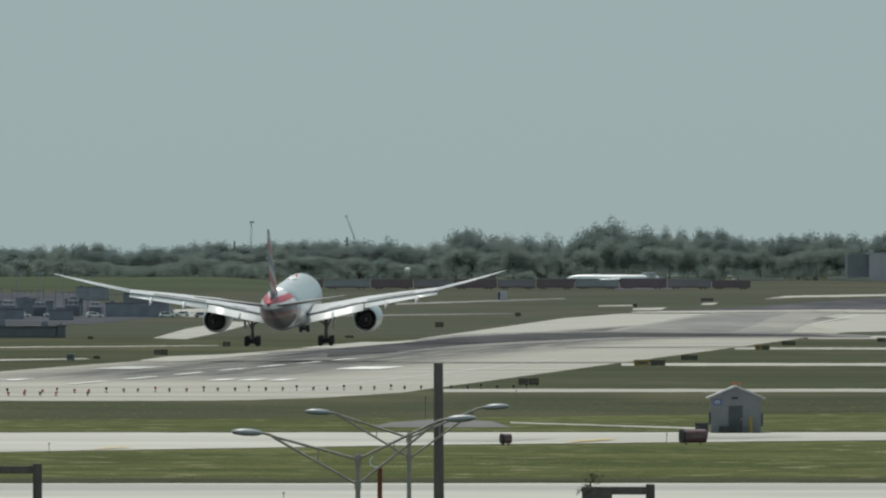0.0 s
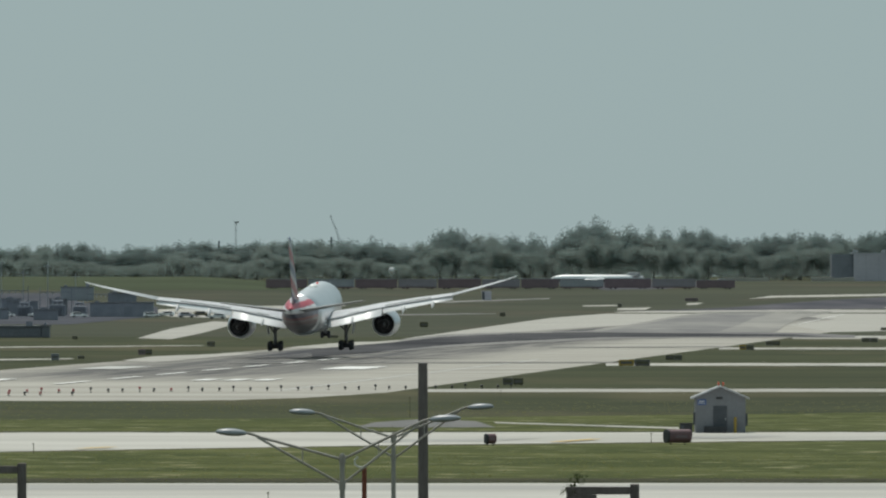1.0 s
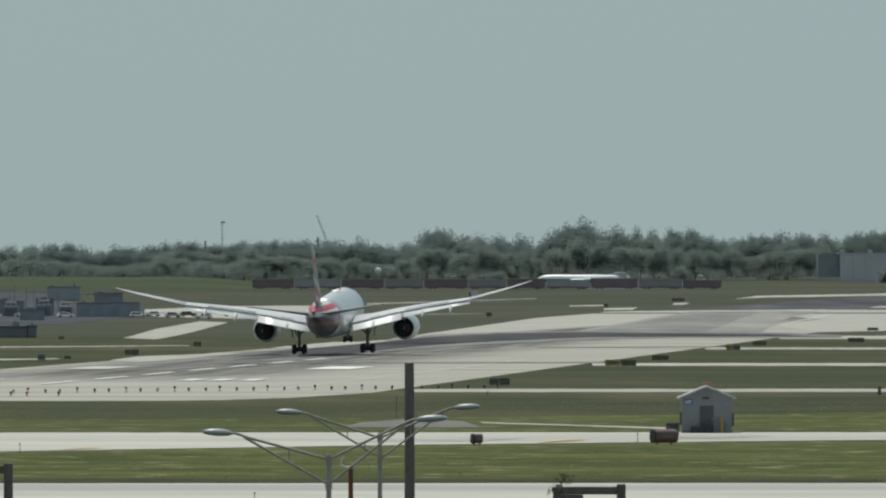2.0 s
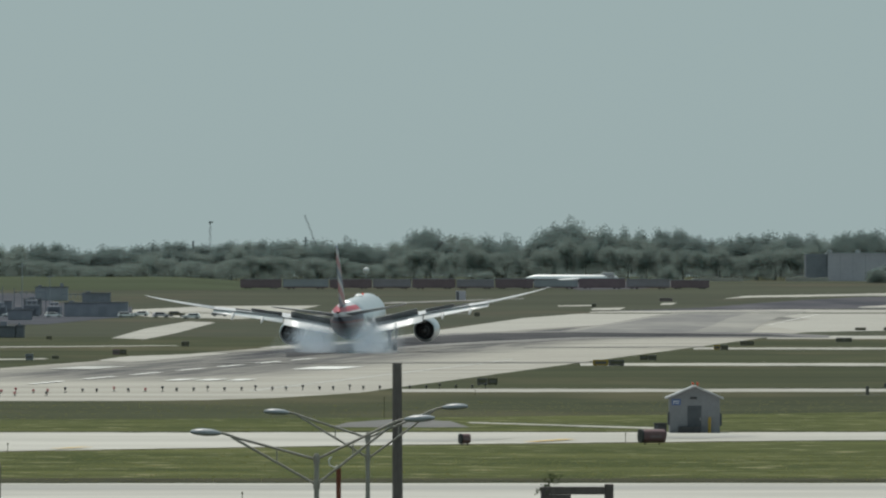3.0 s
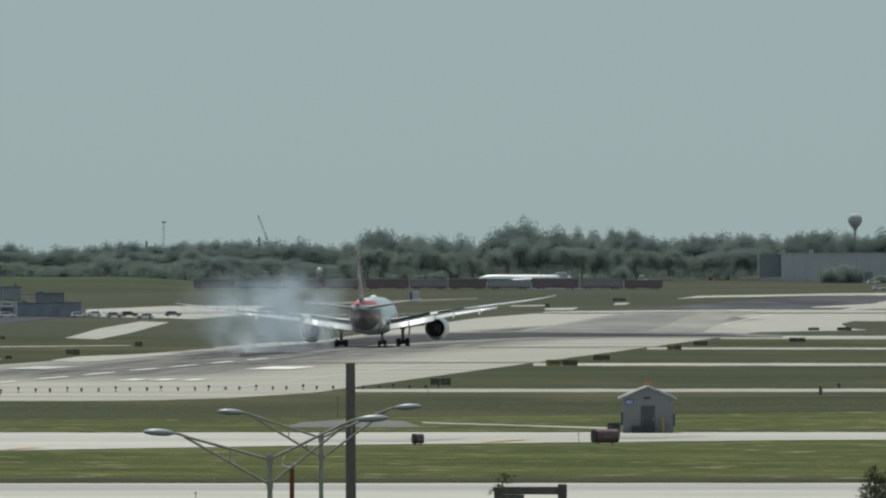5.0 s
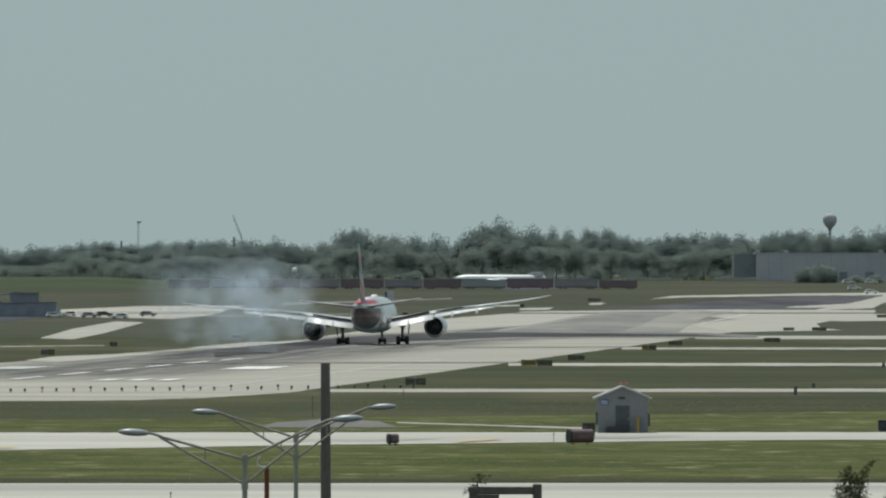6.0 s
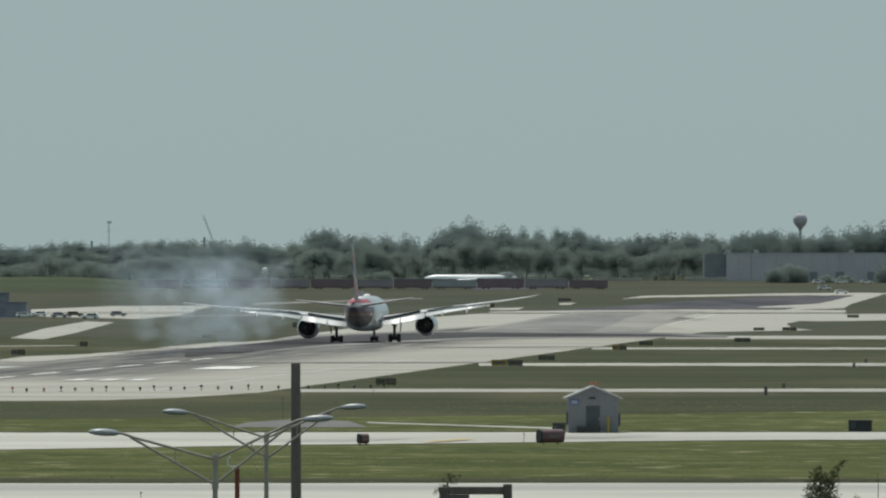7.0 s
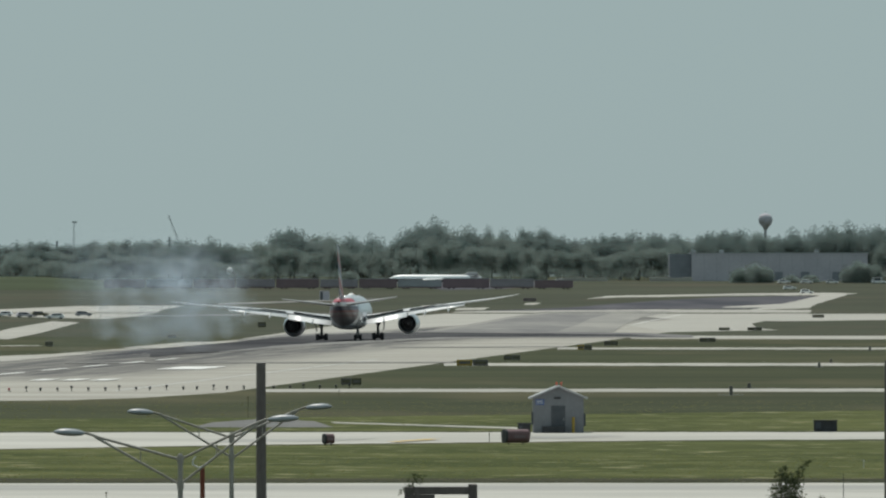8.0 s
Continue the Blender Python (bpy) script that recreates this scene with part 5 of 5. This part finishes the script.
def yard_unit(x, y, w, h, mat, label, d=6.0):
    """A housing with a flat roof, hatches, louvres and vents."""
    s = thing("yard_unit", pose(x, y, lie(x, y)), label, "equipment", "yard equipment")
    bm = bmesh.new()
    box(bm, 0, w, 0, d, 0, h)
    bevel(bm, 0.1, 1)
    part("body", bm, mat, s)
    bm = bmesh.new()
    box(bm, -0.2, w + 0.2, -0.2, d + 0.2, h, h + 0.25)
    part("roof", bm, YARD_DARK, s)
    n = max(1, int(w / 3.5))
    for i in range(n):
        bm = bmesh.new()
        box(bm, w * (i + 0.2) / n, w * (i + 0.7) / n, -0.05, 0.02, h * 0.15, h * 0.75)
        part("hatch", bm, mat, s)
        if i % 2 == 0:
            bm = bmesh.new()
            box(bm, w * (i + 0.3) / n, w * (i + 0.6) / n, 1.0, 2.4, h + 0.25, h + 0.7 + 0.3 * (i % 3))
            part("roof_vent", bm, YARD, s)


def transformer(x, y, w, h):
    """A tank with cooling fins, three bushings and an oil drum on top."""
    s = thing("transformer", pose(x, y, lie(x, y)), "grey oil-filled transformer with cooling fins and bushings", "transformer", "yard transformers")
    bm = bmesh.new()
    box(bm, 0, w, 0, 3, 0.3, h * 0.62)
    bevel(bm, 0.08, 1)
    part("tank", bm, YARD, s)
    bm = bmesh.new()
    box(bm, 0.1, w - 0.1, 0.1, 2.9, 0, 0.3)
    part("plinth", bm, YARD_PALE, s)
    for i in range(5):
        bm = bmesh.new()
        box(bm, w * (0.12 + 0.17 * i), w * (0.12 + 0.17 * i) + 0.12, -0.7, 0, 0.5, h * 0.55)
        part("cooling_fin", bm, YARD, s)
    for i in range(3):
        bm = bmesh.new()
        a = w * (0.2 + 0.3 * i)
        for k in range(4):
            tube(bm, (a, 1.5, h * (0.62 + 0.09 * k)), (a, 1.5, h * (0.68 + 0.09 * k)), 0.26 - 0.03 * k, 0.14, 8)
        part("bushing", bm, YARD_PALE, s)
    bm = bmesh.new()
    tube(bm, (w * 0.15, 2.6, h * 0.8), (w * 0.85, 2.6, h * 0.8), 0.4, seg=12)
    part("oil_drum", bm, YARD, s)


yard_unit(-147.46, 3600, 20.0, 3.6, YARD, "grey switch house with a flat roof in a yard")
yard_unit(-124.8, 3640, 6.2, 4.3, YARD, "grey switch house with a flat roof in a yard")
yard_unit(-117.99, 3500, 8.6, 3.9, YARD, "grey switch house with a flat roof in a yard")
yard_unit(-107.9, 3560, 5.0, 4.4, YARD_DARK, "dark grey switch house in a yard")
yard_unit(-119.10, 4050, 10.64, 4.3, YARD_PALE, "pale blue-grey equipment building")
yard_unit(-101.5, 3960, 9.0, 3.3, YARD, "low grey equipment building")
yard_unit(-91.5, 3380, 8.4, 3.7, YARD, "low grey equipment building")
yard_unit(-82.4, 3350, 8.8, 3.9, YARD, "low grey equipment building")
yard_unit(-136, 3300, 5.5, 2.6, YARD, "grey container standing in a yard", 2.5)
yard_unit(-128, 3240, 6.1, 2.6, YARD, "grey container standing in a yard", 2.5)
yard_unit(-113, 3180, 6.1, 2.6, YARD, "grey container standing in a yard", 2.5)
yard_unit(-98.6, 3120, 6.1, 2.6, YARD, "grey container standing in a yard", 2.5)
for x, y, w, h in ((-121.5, 3420, 4.5, 5.0), (-112.0, 3400, 4.2, 4.6), (-103.5, 3410, 4.5, 5.2), (-97.5, 3430, 3.6, 4.4), (-133.0, 3440, 4.5, 5.0)):
    transformer(x, y, w, h)
yard_unit(-89.90, 2270, 19.54, 1.95, YARD_DARK, "long dark screen box on the grass")
yard_unit(-70.25, 2270, 1.44, 2.06, YARD_DARK, "dark screen box on the grass")


def gantry(x, y, w, h):
    """Two posts and a beam with hanging insulators."""
    s = thing("yard_gantry", pose(x, y, lie(x, y)), "slim grey steel gantry with insulators in the yard", "gantry", "yard gantries")
    for a in (0, w):
        bm = bmesh.new()
        tube(bm, (a, 0, 0), (a, 0, h + 1.2), 0.16, 0.08, 8)
        part("post", bm, YARD, s)
    bm = bmesh.new()
    box(bm, 0, w, -0.12, 0.12, h - 0.2, h)
    part("beam", bm, YARD, s)
    for i in range(4):
        bm = bmesh.new()
        tube(bm, (w * (0.2 + 0.2 * i), 0, h - 0.2), (w * (0.2 + 0.2 * i), 0, h - 1.0), 0.12, seg=8)
        part("insulator", bm, YARD_PALE, s)


for x, y, w, h in ((-122.0, 3530, 9.0, 7.0), (-110.0, 3540, 9.0, 6.6), (-133.5, 3520, 9.0, 7.2), (-96.0, 3520, 6.5, 6.0)):
    gantry(x, y, w, h)
for x, y, turn, paint, label in ((-113.4, 3360, 5, PAINT_CAR, "white car parked in the yard"), (-105.9, 3380, 172, PAINT_CAR, "white car parked in the yard"), (-93.0, 3330, 8, PAINT_CAR, "white car parked in the yard"),
                                 (-120.0, 3290, 3, WALL_GREY, "grey car parked in the yard")):
    car(x, y, turn, paint, label)
for x, top in ((-122.4, 16.0), (-116.0, 13.0), (-109.0, 15.0), (-101.0, 12.0), (-128.0, 17.5)):
    bm = bmesh.new()
    tube(bm, (0, 0, 0), (0, 0, top), 0.16, 0.07, 8)
    box(bm, -1.2, 1.2, -0.06, 0.06, top - 1.2, top - 1.05)
    tagged(part("yard_mast", bm, YARD_PALE, m=pose(x, 3580, 0)), "slim grey steel mast in the yard", "mast", "yard masts")


# ---- woods ----
def crown_mesh(seed, mat, leaves=7000):
    """A rounded crown of leaf sprays, about 1 m wide and 1 m high before scaling, base at z = 0."""
    rnd = random.Random(seed)
    lobes = []
    for i in range(60):
        a, e = rnd.uniform(0, 6.28), math.asin(rnd.uniform(-0.9, 1.0))
        q = rnd.uniform(0.55, 1.0)
        lobes.append(((0.34 * q * math.cos(a) * math.cos(e), 0.34 * q * math.sin(a) * math.cos(e), 0.46 + 0.38 * q * math.sin(e)), rnd.uniform(0.12, 0.19)))
    verts, faces = [], []
    for c, r in rnd.choices(lobes, weights=[q[1] ** 2 for q in lobes], k=leaves):
        d = Vector((rnd.gauss(0, 1), rnd.gauss(0, 1), rnd.gauss(0, 1))).normalized() * r * min(1.0, rnd.random() ** 0.45)
        p = Vector(c) + d
        n_ = Vector((rnd.gauss(0, 1), rnd.gauss(0, 1), rnd.gauss(0, 1))).normalized()
        u = n_.orthogonal().normalized()
        u.rotate(Matrix.Rotation(rnd.uniform(0, 6.28), 3, n_))
        v = n_.cross(u)
        w = 0.026 * rnd.uniform(0.6, 1.3)
        k = len(verts)
        verts += [p + u * w, p + v * w * 0.7 + n_ * w * 0.2, p - u * w, p - v * w * 0.7 + n_ * w * 0.15]
        faces.append((k, k + 1, k + 2, k + 3))
    me = bpy.data.meshes.new("crown")
    me.from_pydata(verts, [], faces)
    me.materials.append(mat)
    return me


def tree_kind(seed):
    # The later kinds get the brightened leaf, for the shaded front of the woods.
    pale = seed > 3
    t = thing("tree", pose(0, 4900, 0), "leafy tree at the edge of the far woods, leaves brightened against shade" if pale else "dark leafy green tree in the far woods", "tree", "trees of the far woods")
    bm = bmesh.new()
    tube(bm, (0, 0, 0), (0, 0, 0.4), 0.022, 0.012, 8)
    for i in range(5):
        a = i * 1.3 + seed
        tube(bm, (0, 0, 0.25 + 0.04 * i), (0.17 * math.cos(a), 0.17 * math.sin(a), 0.46 + 0.05 * i), 0.008, 0.003, 6)
    part("trunk", bm, BARK_PALE, t)
    c = new("crown", crown_mesh(seed, LEAF_SHADE_LIFTED if pale else LEAF))
    c.parent = t
    return t


kinds = [tree_kind(k) for k in range(7)]
# height of the treetops above the airfield, by metres across
TOPS = [(-228, 22.0), (-165, 21.2), (-153, 22.0), (-134, 23.1), (-117, 20.1), (-91, 23.3), (-75, 21.8), (-49, 23.9), (-18, 23.5), (-8, 22.0), (1, 24.6), (10, 28.6), (18, 25.4), (23, 26.0), (37, 25.4), (48, 23.3), (56, 27.9), (63, 30.3), (73, 27.7), (92, 27.5), (107, 26.7), (117, 24.6), (134, 25.4), (148, 27.3), (159, 23.7), (170, 27.7), (189, 26.2), (206, 27.9), (217, 29.4), (235, 27.5), (277, 27.1)]
rnd = random.Random(4)
used = set()


def plant(x, y, h, w, k=None, sink=0.0):
    k = rnd.randrange(4) if k is None else k
    m = Matrix.Translation((x, y, lie(x, y) - 0.1 - sink)) @ Matrix.Rotation(rnd.uniform(0, 6.28), 4, "Z")
    if k not in used:
        used.add(k)
        kinds[k].matrix_basis = m @ Matrix.Diagonal((w, w, h, 1))
        return kinds[k]
    ob = copy_thing(kinds[k], m)
    ob.scale = (w, w, h)
    return ob


def treetop(x):
    for a, b in zip(TOPS, TOPS[1:]):
        if a[0] <= x <= b[0]:
            return a[1] + (b[1] - a[1]) * (x - a[0]) / (b[0] - a[0])
    return TOPS[-1][1]


for y, drop, gap in ((4662, 0.0, 6.4), (4645, 2.4, 7.0), (4626, 6.0, 6.6)):
    x = -205.0
    while x < 275:
        z = treetop(x) - drop * rnd.uniform(0.75, 1.15) + rnd.uniform(-0.5, 0.4)
        if not (drop > 5 and 154 < x < 228):
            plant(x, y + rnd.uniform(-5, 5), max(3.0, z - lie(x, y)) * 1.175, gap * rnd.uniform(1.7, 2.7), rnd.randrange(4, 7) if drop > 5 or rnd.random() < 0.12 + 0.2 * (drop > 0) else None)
        x += gap * rnd.uniform(0.75, 1.3)
# low growth along the foot of the woods
def hedge():
    rnd = random.Random(17)
    lobes = []
    x = -205.0
    while x < 275:
        for i in range(3):
            y = 4604 + rnd.uniform(-4, 8)
            z = rnd.uniform(0.8, 4.6)
            lobes.append(((x + rnd.uniform(-1.5, 1.5), y, lie(x, y) + z), rnd.uniform(1.2, 2.2)))
        x += rnd.uniform(1.6, 2.6)
    verts, faces = leaf_clump(rnd, lobes, 52000, 0.3)
    me = bpy.data.meshes.new("undergrowth")
    me.from_pydata(verts, [], faces)
    # Brightened leaf colour here makes up for the shade at the foot.
    me.materials.append(LEAF_SHADE_LIFTED)
    tagged(new("undergrowth", me), "dense low green growth along the foot of the woods", "bushes", kind="stuff")


hedge()
# single trees in front of the warehouse and on the field's far edge
for c, top, w in ((1648, 461, 13), (1622, 470, 9), (1668, 468, 9), (1838, 455, 12), (1818, 466, 9), (1858, 462, 11), (1715, 484, 9), (1750, 484, 9), (930, 478, 12), (1040, 482, 10), (1254, 466, 8), (1150, 478, 12)):
    y = 4540 if c > 1600 else 4600
    x = (c - 784) * y / 22072
    h = 11.5 - (top - 486) * y / 22072 - lie(x, y)
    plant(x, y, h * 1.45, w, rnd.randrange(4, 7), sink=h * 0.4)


# ---- grass tufts ----
def tufts():
    rnd = random.Random(9)
    verts, faces = [], []
    for i in range(9000):
        y = rnd.choice((rnd.uniform(692, 812), rnd.uniform(692, 790), rnd.uniform(912, 1130)))
        x = rnd.uniform(-0.041, 0.06) * y
        h = rnd.uniform(0.02, 0.05) * (1.8 if rnd.random() < 0.05 else 1)
        for j in range(2):
            a = rnd.uniform(0, 3.14)
            d = Vector((math.cos(a), math.sin(a), 0)) * rnd.uniform(0.03, 0.12)
            p = Vector((x + rnd.uniform(-0.2, 0.2), y + rnd.uniform(-0.2, 0.2), 0))
            k = len(verts)
            verts += [p - d, p + d, p + Vector((rnd.uniform(-0.05, 0.05), rnd.uniform(-0.05, 0.05), h))]
            faces.append((k, k + 1, k + 2))
    me = bpy.data.meshes.new("grass_tufts")
    me.from_pydata(verts, [], faces)
    me.materials.append(TUFT)
    tagged(new("grass_tufts", me), "short tufts of green and dry grass", "grass", kind="stuff")


tufts()


# ---- tyre smoke ----
def smoke_paint(name, dense, colour=(0.72, 0.86, 1.0)):
    m = bpy.data.materials.new(name)
    m.use_nodes = True
    n, l = m.node_tree.nodes, m.node_tree.links
    n.remove(n["Principled BSDF"])
    clear, body, glow = n.new("ShaderNodeBsdfTransparent"), n.new("ShaderNodeBsdfDiffuse"), n.new("ShaderNodeBsdfTranslucent")
    body.inputs["Color"].default_value = glow.inputs["Color"].default_value = (*colour, 1)
    both, mix = n.new("ShaderNodeMixShader"), n.new("ShaderNodeMixShader")
    l.new(body.outputs[0], both.inputs[1])
    l.new(glow.outputs[0], both.inputs[2])
    co, tx, rg = n.new("ShaderNodeTexCoord"), n.new("ShaderNodeTexNoise"), n.new("ShaderNodeMapRange")
    tx.inputs["Scale"].default_value, tx.inputs["Detail"].default_value = 0.4, 3
    rg.inputs["From Min"].default_value, rg.inputs["From Max"].default_value = 0.34, 0.68
    rg.inputs["To Min"].default_value, rg.inputs["To Max"].default_value = 0.55 * dense, dense
    l.new(co.outputs["Object"], tx.inputs["Vector"])
    l.new(tx.outputs["Fac"], rg.inputs["Value"])
    l.new(rg.outputs["Result"], mix.inputs["Fac"])
    l.new(clear.outputs[0], mix.inputs[1])
    l.new(both.outputs[0], mix.inputs[2])
    l.new(mix.outputs[0], n["Material Output"].inputs["Surface"])
    return m


scene.cycles.transparent_max_bounces = 320
SMOKE_PAINT = smoke_paint("tyre_smoke", 0.0225, (0.80, 0.90, 1.0))
SMOKE_DENSE = smoke_paint("dense_smoke", 0.036, (0.95, 0.97, 1.0))
SMOKE_THIN = smoke_paint("thin_smoke", 0.009)
SMOKE = []


def smoke():
    """Puffs of tyre smoke that rise from the runway at touchdown and drift to the left."""
    rnd = random.Random(21)
    s = thing("tyre_smoke", pose(0, 1818, 0), "drifting cloud of bluish white tyre smoke", "smoke")
    for i in range(176):
        left, big = i % 2 == 0, i >= 150
        r = rnd.uniform(3.4, 6.0) if big else rnd.uniform(0.9, 2.7)
        bm = bmesh.new()
        for k in (1.0, 0.7):
            v = bmesh.ops.create_icosphere(bm, subdivisions=3, radius=r * k)["verts"]
            for q in v:
                q.co *= 1 + 0.45 * noise.noise(q.co * (1.0 / r) + Vector((i * 3.1, k * 7, 0)))
                q.co.z *= 0.85
        p = part("puff", bm, SMOKE_THIN if big else SMOKE_PAINT, s, smooth=True)
        born = rnd.uniform(2.9, 4.3) if big else 2.42 + rnd.uniform(0, 0.25) + (0.25 if not left and i % 3 == 0 else 0)
        x0 = (-11.8 if left else -3.3) + rnd.gauss(-0.3, 1.3)
        if big:
            x0 = rnd.uniform(-15.0, -5.5)
        y0 = rnd.uniform(-4, 14)
        deep = -r * 1.35 - 0.5
        dz = (14.0 if big else 15.5 if not left else 11.5) * (0.1 + 0.9 * rnd.random() ** (0.7 if big else 1.0))
        dx = (3.0 - 17.0 * rnd.random() ** 1.4 if left else 0.5 - 17.0 * rnd.random() ** 1.3)
        if big:
            dx = rnd.uniform(-15.5, 0.5)
        turn = rnd.uniform(-8, 8)
        rows = [(0, pose(x0, y0, deep)), (born, pose(x0, y0, deep))]
        for t in (2.8, 3.0, 3.25, 3.5, 4.0, 4.5, 5.0, 5.5, 6.0, 7.0, 8.0):
            if t <= born + 0.05:
                continue
            e = 1 - math.exp(-(t - born) / (1.6 if big else 2.0))
            f = 1.12 * (1 - math.exp(-(t - born) / (2.2 if big else 3.0)))
            g = 1 - math.exp(-(t - born) / (0.5 if big else 0.12))
            z = deep + (r * 0.25 - deep) * g + dz * e
            rows.append((t, pose(x0 + dx * f, y0 + 9 * e, z, turn * (t - born), turn * 0.7 * (t - born), turn * (t - born))))
        SMOKE.append((p, rows))
    # short-lived dense puffs close to the ground behind each main gear
    for i in range(96):
        left = i % 2 == 0
        r = rnd.uniform(0.5, 1.5)
        bm = bmesh.new()
        for k in (1.0, 0.7):
            for q in bmesh.ops.create_icosphere(bm, subdivisions=2, radius=r * k)["verts"]:
                q.co *= 1 + 0.5 * noise.noise(q.co * (1.2 / r) + Vector((i * 2.3, k * 5, 4)))
        p = part("puff", bm, SMOKE_DENSE, s, smooth=True)
        born = 2.42 + rnd.uniform(0, 0.5)
        x0, y0 = (-11.4 if left else -3.2) + rnd.gauss(-0.8, 1.5), rnd.uniform(-4, 14)
        up, dx, gone = 0.2 + 3.0 * rnd.random() ** 1.6 * (1 if left else 2.2), rnd.gauss(-3.2, 2.2), rnd.uniform(4.3, 5.6)
        deep = -r * 1.35 - 0.3
        rows = [(0, pose(x0, y0, deep)), (born, pose(x0, y0, deep))]
        for k, z in ((0.25, 0.45), (0.6, 0.8), (0.85, 0.9)):
            rows.append((born + (gone - born) * k, pose(x0 + dx * k, y0 + 4 * k, r * 0.3 + up * z, 0, 0, 20 * k)))
        rows += [(gone + 0.9, pose(x0 + dx * 1.3, y0 + 5, deep, 0, 0, 30)), (8, pose(x0 + dx * 1.3, y0 + 5, deep, 0, 0, 30))]
        SMOKE.append((p, rows))


smoke()


# ---- movement ----
ROLLOUT = [
    (0.00, -20.32, 1650.0, 2.68, 3.60, -0.45, -4.40),
    (0.50, -18.22, 1683.4, 2.15, 3.45, -0.65, -4.55),
    (1.00, -16.05, 1716.7, 1.68, 3.30, -0.85, -4.65),
    (1.50, -13.82, 1749.8, 1.27, 3.09, -1.05, -4.80),
    (2.00, -11.48, 1782.8, 0.86, 2.92, -1.05, -4.88),
    (2.50, -9.07, 1815.6, 0.52, 2.80, -0.95, -4.90),
    (2.75, -7.87, 1832.0, 0.33, 2.40, -1.10, -4.90),
    (3.00, -6.65, 1848.3, 0.22, 2.00, -1.25, -4.90),
    (3.25, -5.44, 1864.6, 0.17, 1.50, -1.25, -4.75),
    (3.50, -4.24, 1880.8, 0.12, 1.00, -1.25, -4.60),
    (4.00, -1.82, 1913.2, 0.03, 0.30, -1.25, -4.30),
    (4.50, 0.46, 1945.4, 0.00, 0.05, -1.20, -4.20),
    (5.00, 2.72, 1977.5, 0.00, 0.00, -1.20, -4.15),
    (5.50, 4.90, 2009.4, 0.00, 0.00, -1.20, -4.12),
    (6.00, 7.02, 2041.2, 0.00, 0.00, -1.20, -4.10),
    (6.50, 9.07, 2072.8, 0.00, 0.00, -1.20, -4.05),
    (7.00, 11.04, 2104.3, 0.00, 0.00, -1.20, -4.00),
    (7.50, 12.92, 2135.6, 0.00, 0.00, -1.20, -3.95),
    (8.00, 14.68, 2166.8, 0.00, 0.00, -1.20, -3.90),
]


def motions():
    walk(plane, [(t, pose(x, y, z, p, r, h)) for t, x, y, z, p, r, h in ROLLOUT])
    for w, s in plane_wings:
        walk(w, [(t, pose(2.4 * s, 0, 3.8, 0, -s * a, 0)) for t, a in ((0, 0.7), (1.7, 0.7), (2.5, 0.6), (3.0, 0.1), (3.5, -0.9), (4.2, -1.8), (8, -2.2))])
    for ob, s, p in TIPS:  # the outer wing flexes up in flight
        walk(ob, [(t, pose(*p, 0, -s * a, 0)) for t, a in ((0, 6.4), (1.7, 6.3), (2.5, 6.1), (3.0, 3.8), (3.5, 1.4), (4.2, 0), (8, 0))])
    for ob, hinge, axis in SPOILERS:
        walk(ob, [(t, Matrix.Translation(hinge) @ Matrix.Rotation(radians(-a), 4, axis)) for t, a in ((0, 0), (2.45, 0), (2.75, 36), (3.1, 46), (3.5, 42), (4.0, 20), (8, 16))])
    for ob, pv in STABS:  # trailing edge up for the flare, down once the nose is lowered
        walk(ob, [(t, pose(*pv, a, 0, 0)) for t, a in ((0, -5.2), (3.4, -5.2), (4.1, -3.5), (5.2, -1.2), (8, -1.0))])
    for ob, x, y, far in GEARS:
        walk(ob, [(t, pose(x, y, -far * k)) for t, k in ((0, 1), (2.4, 1), (2.85, 0.42 if y < 1 else 1), (3.5, 0.2 if y < 1 else 0.85), (4.2, 0 if y < 1 else 0.2), (4.8, 0), (8, 0))])
    for ob, rows in SMOKE:
        walk(ob, rows)


motions()
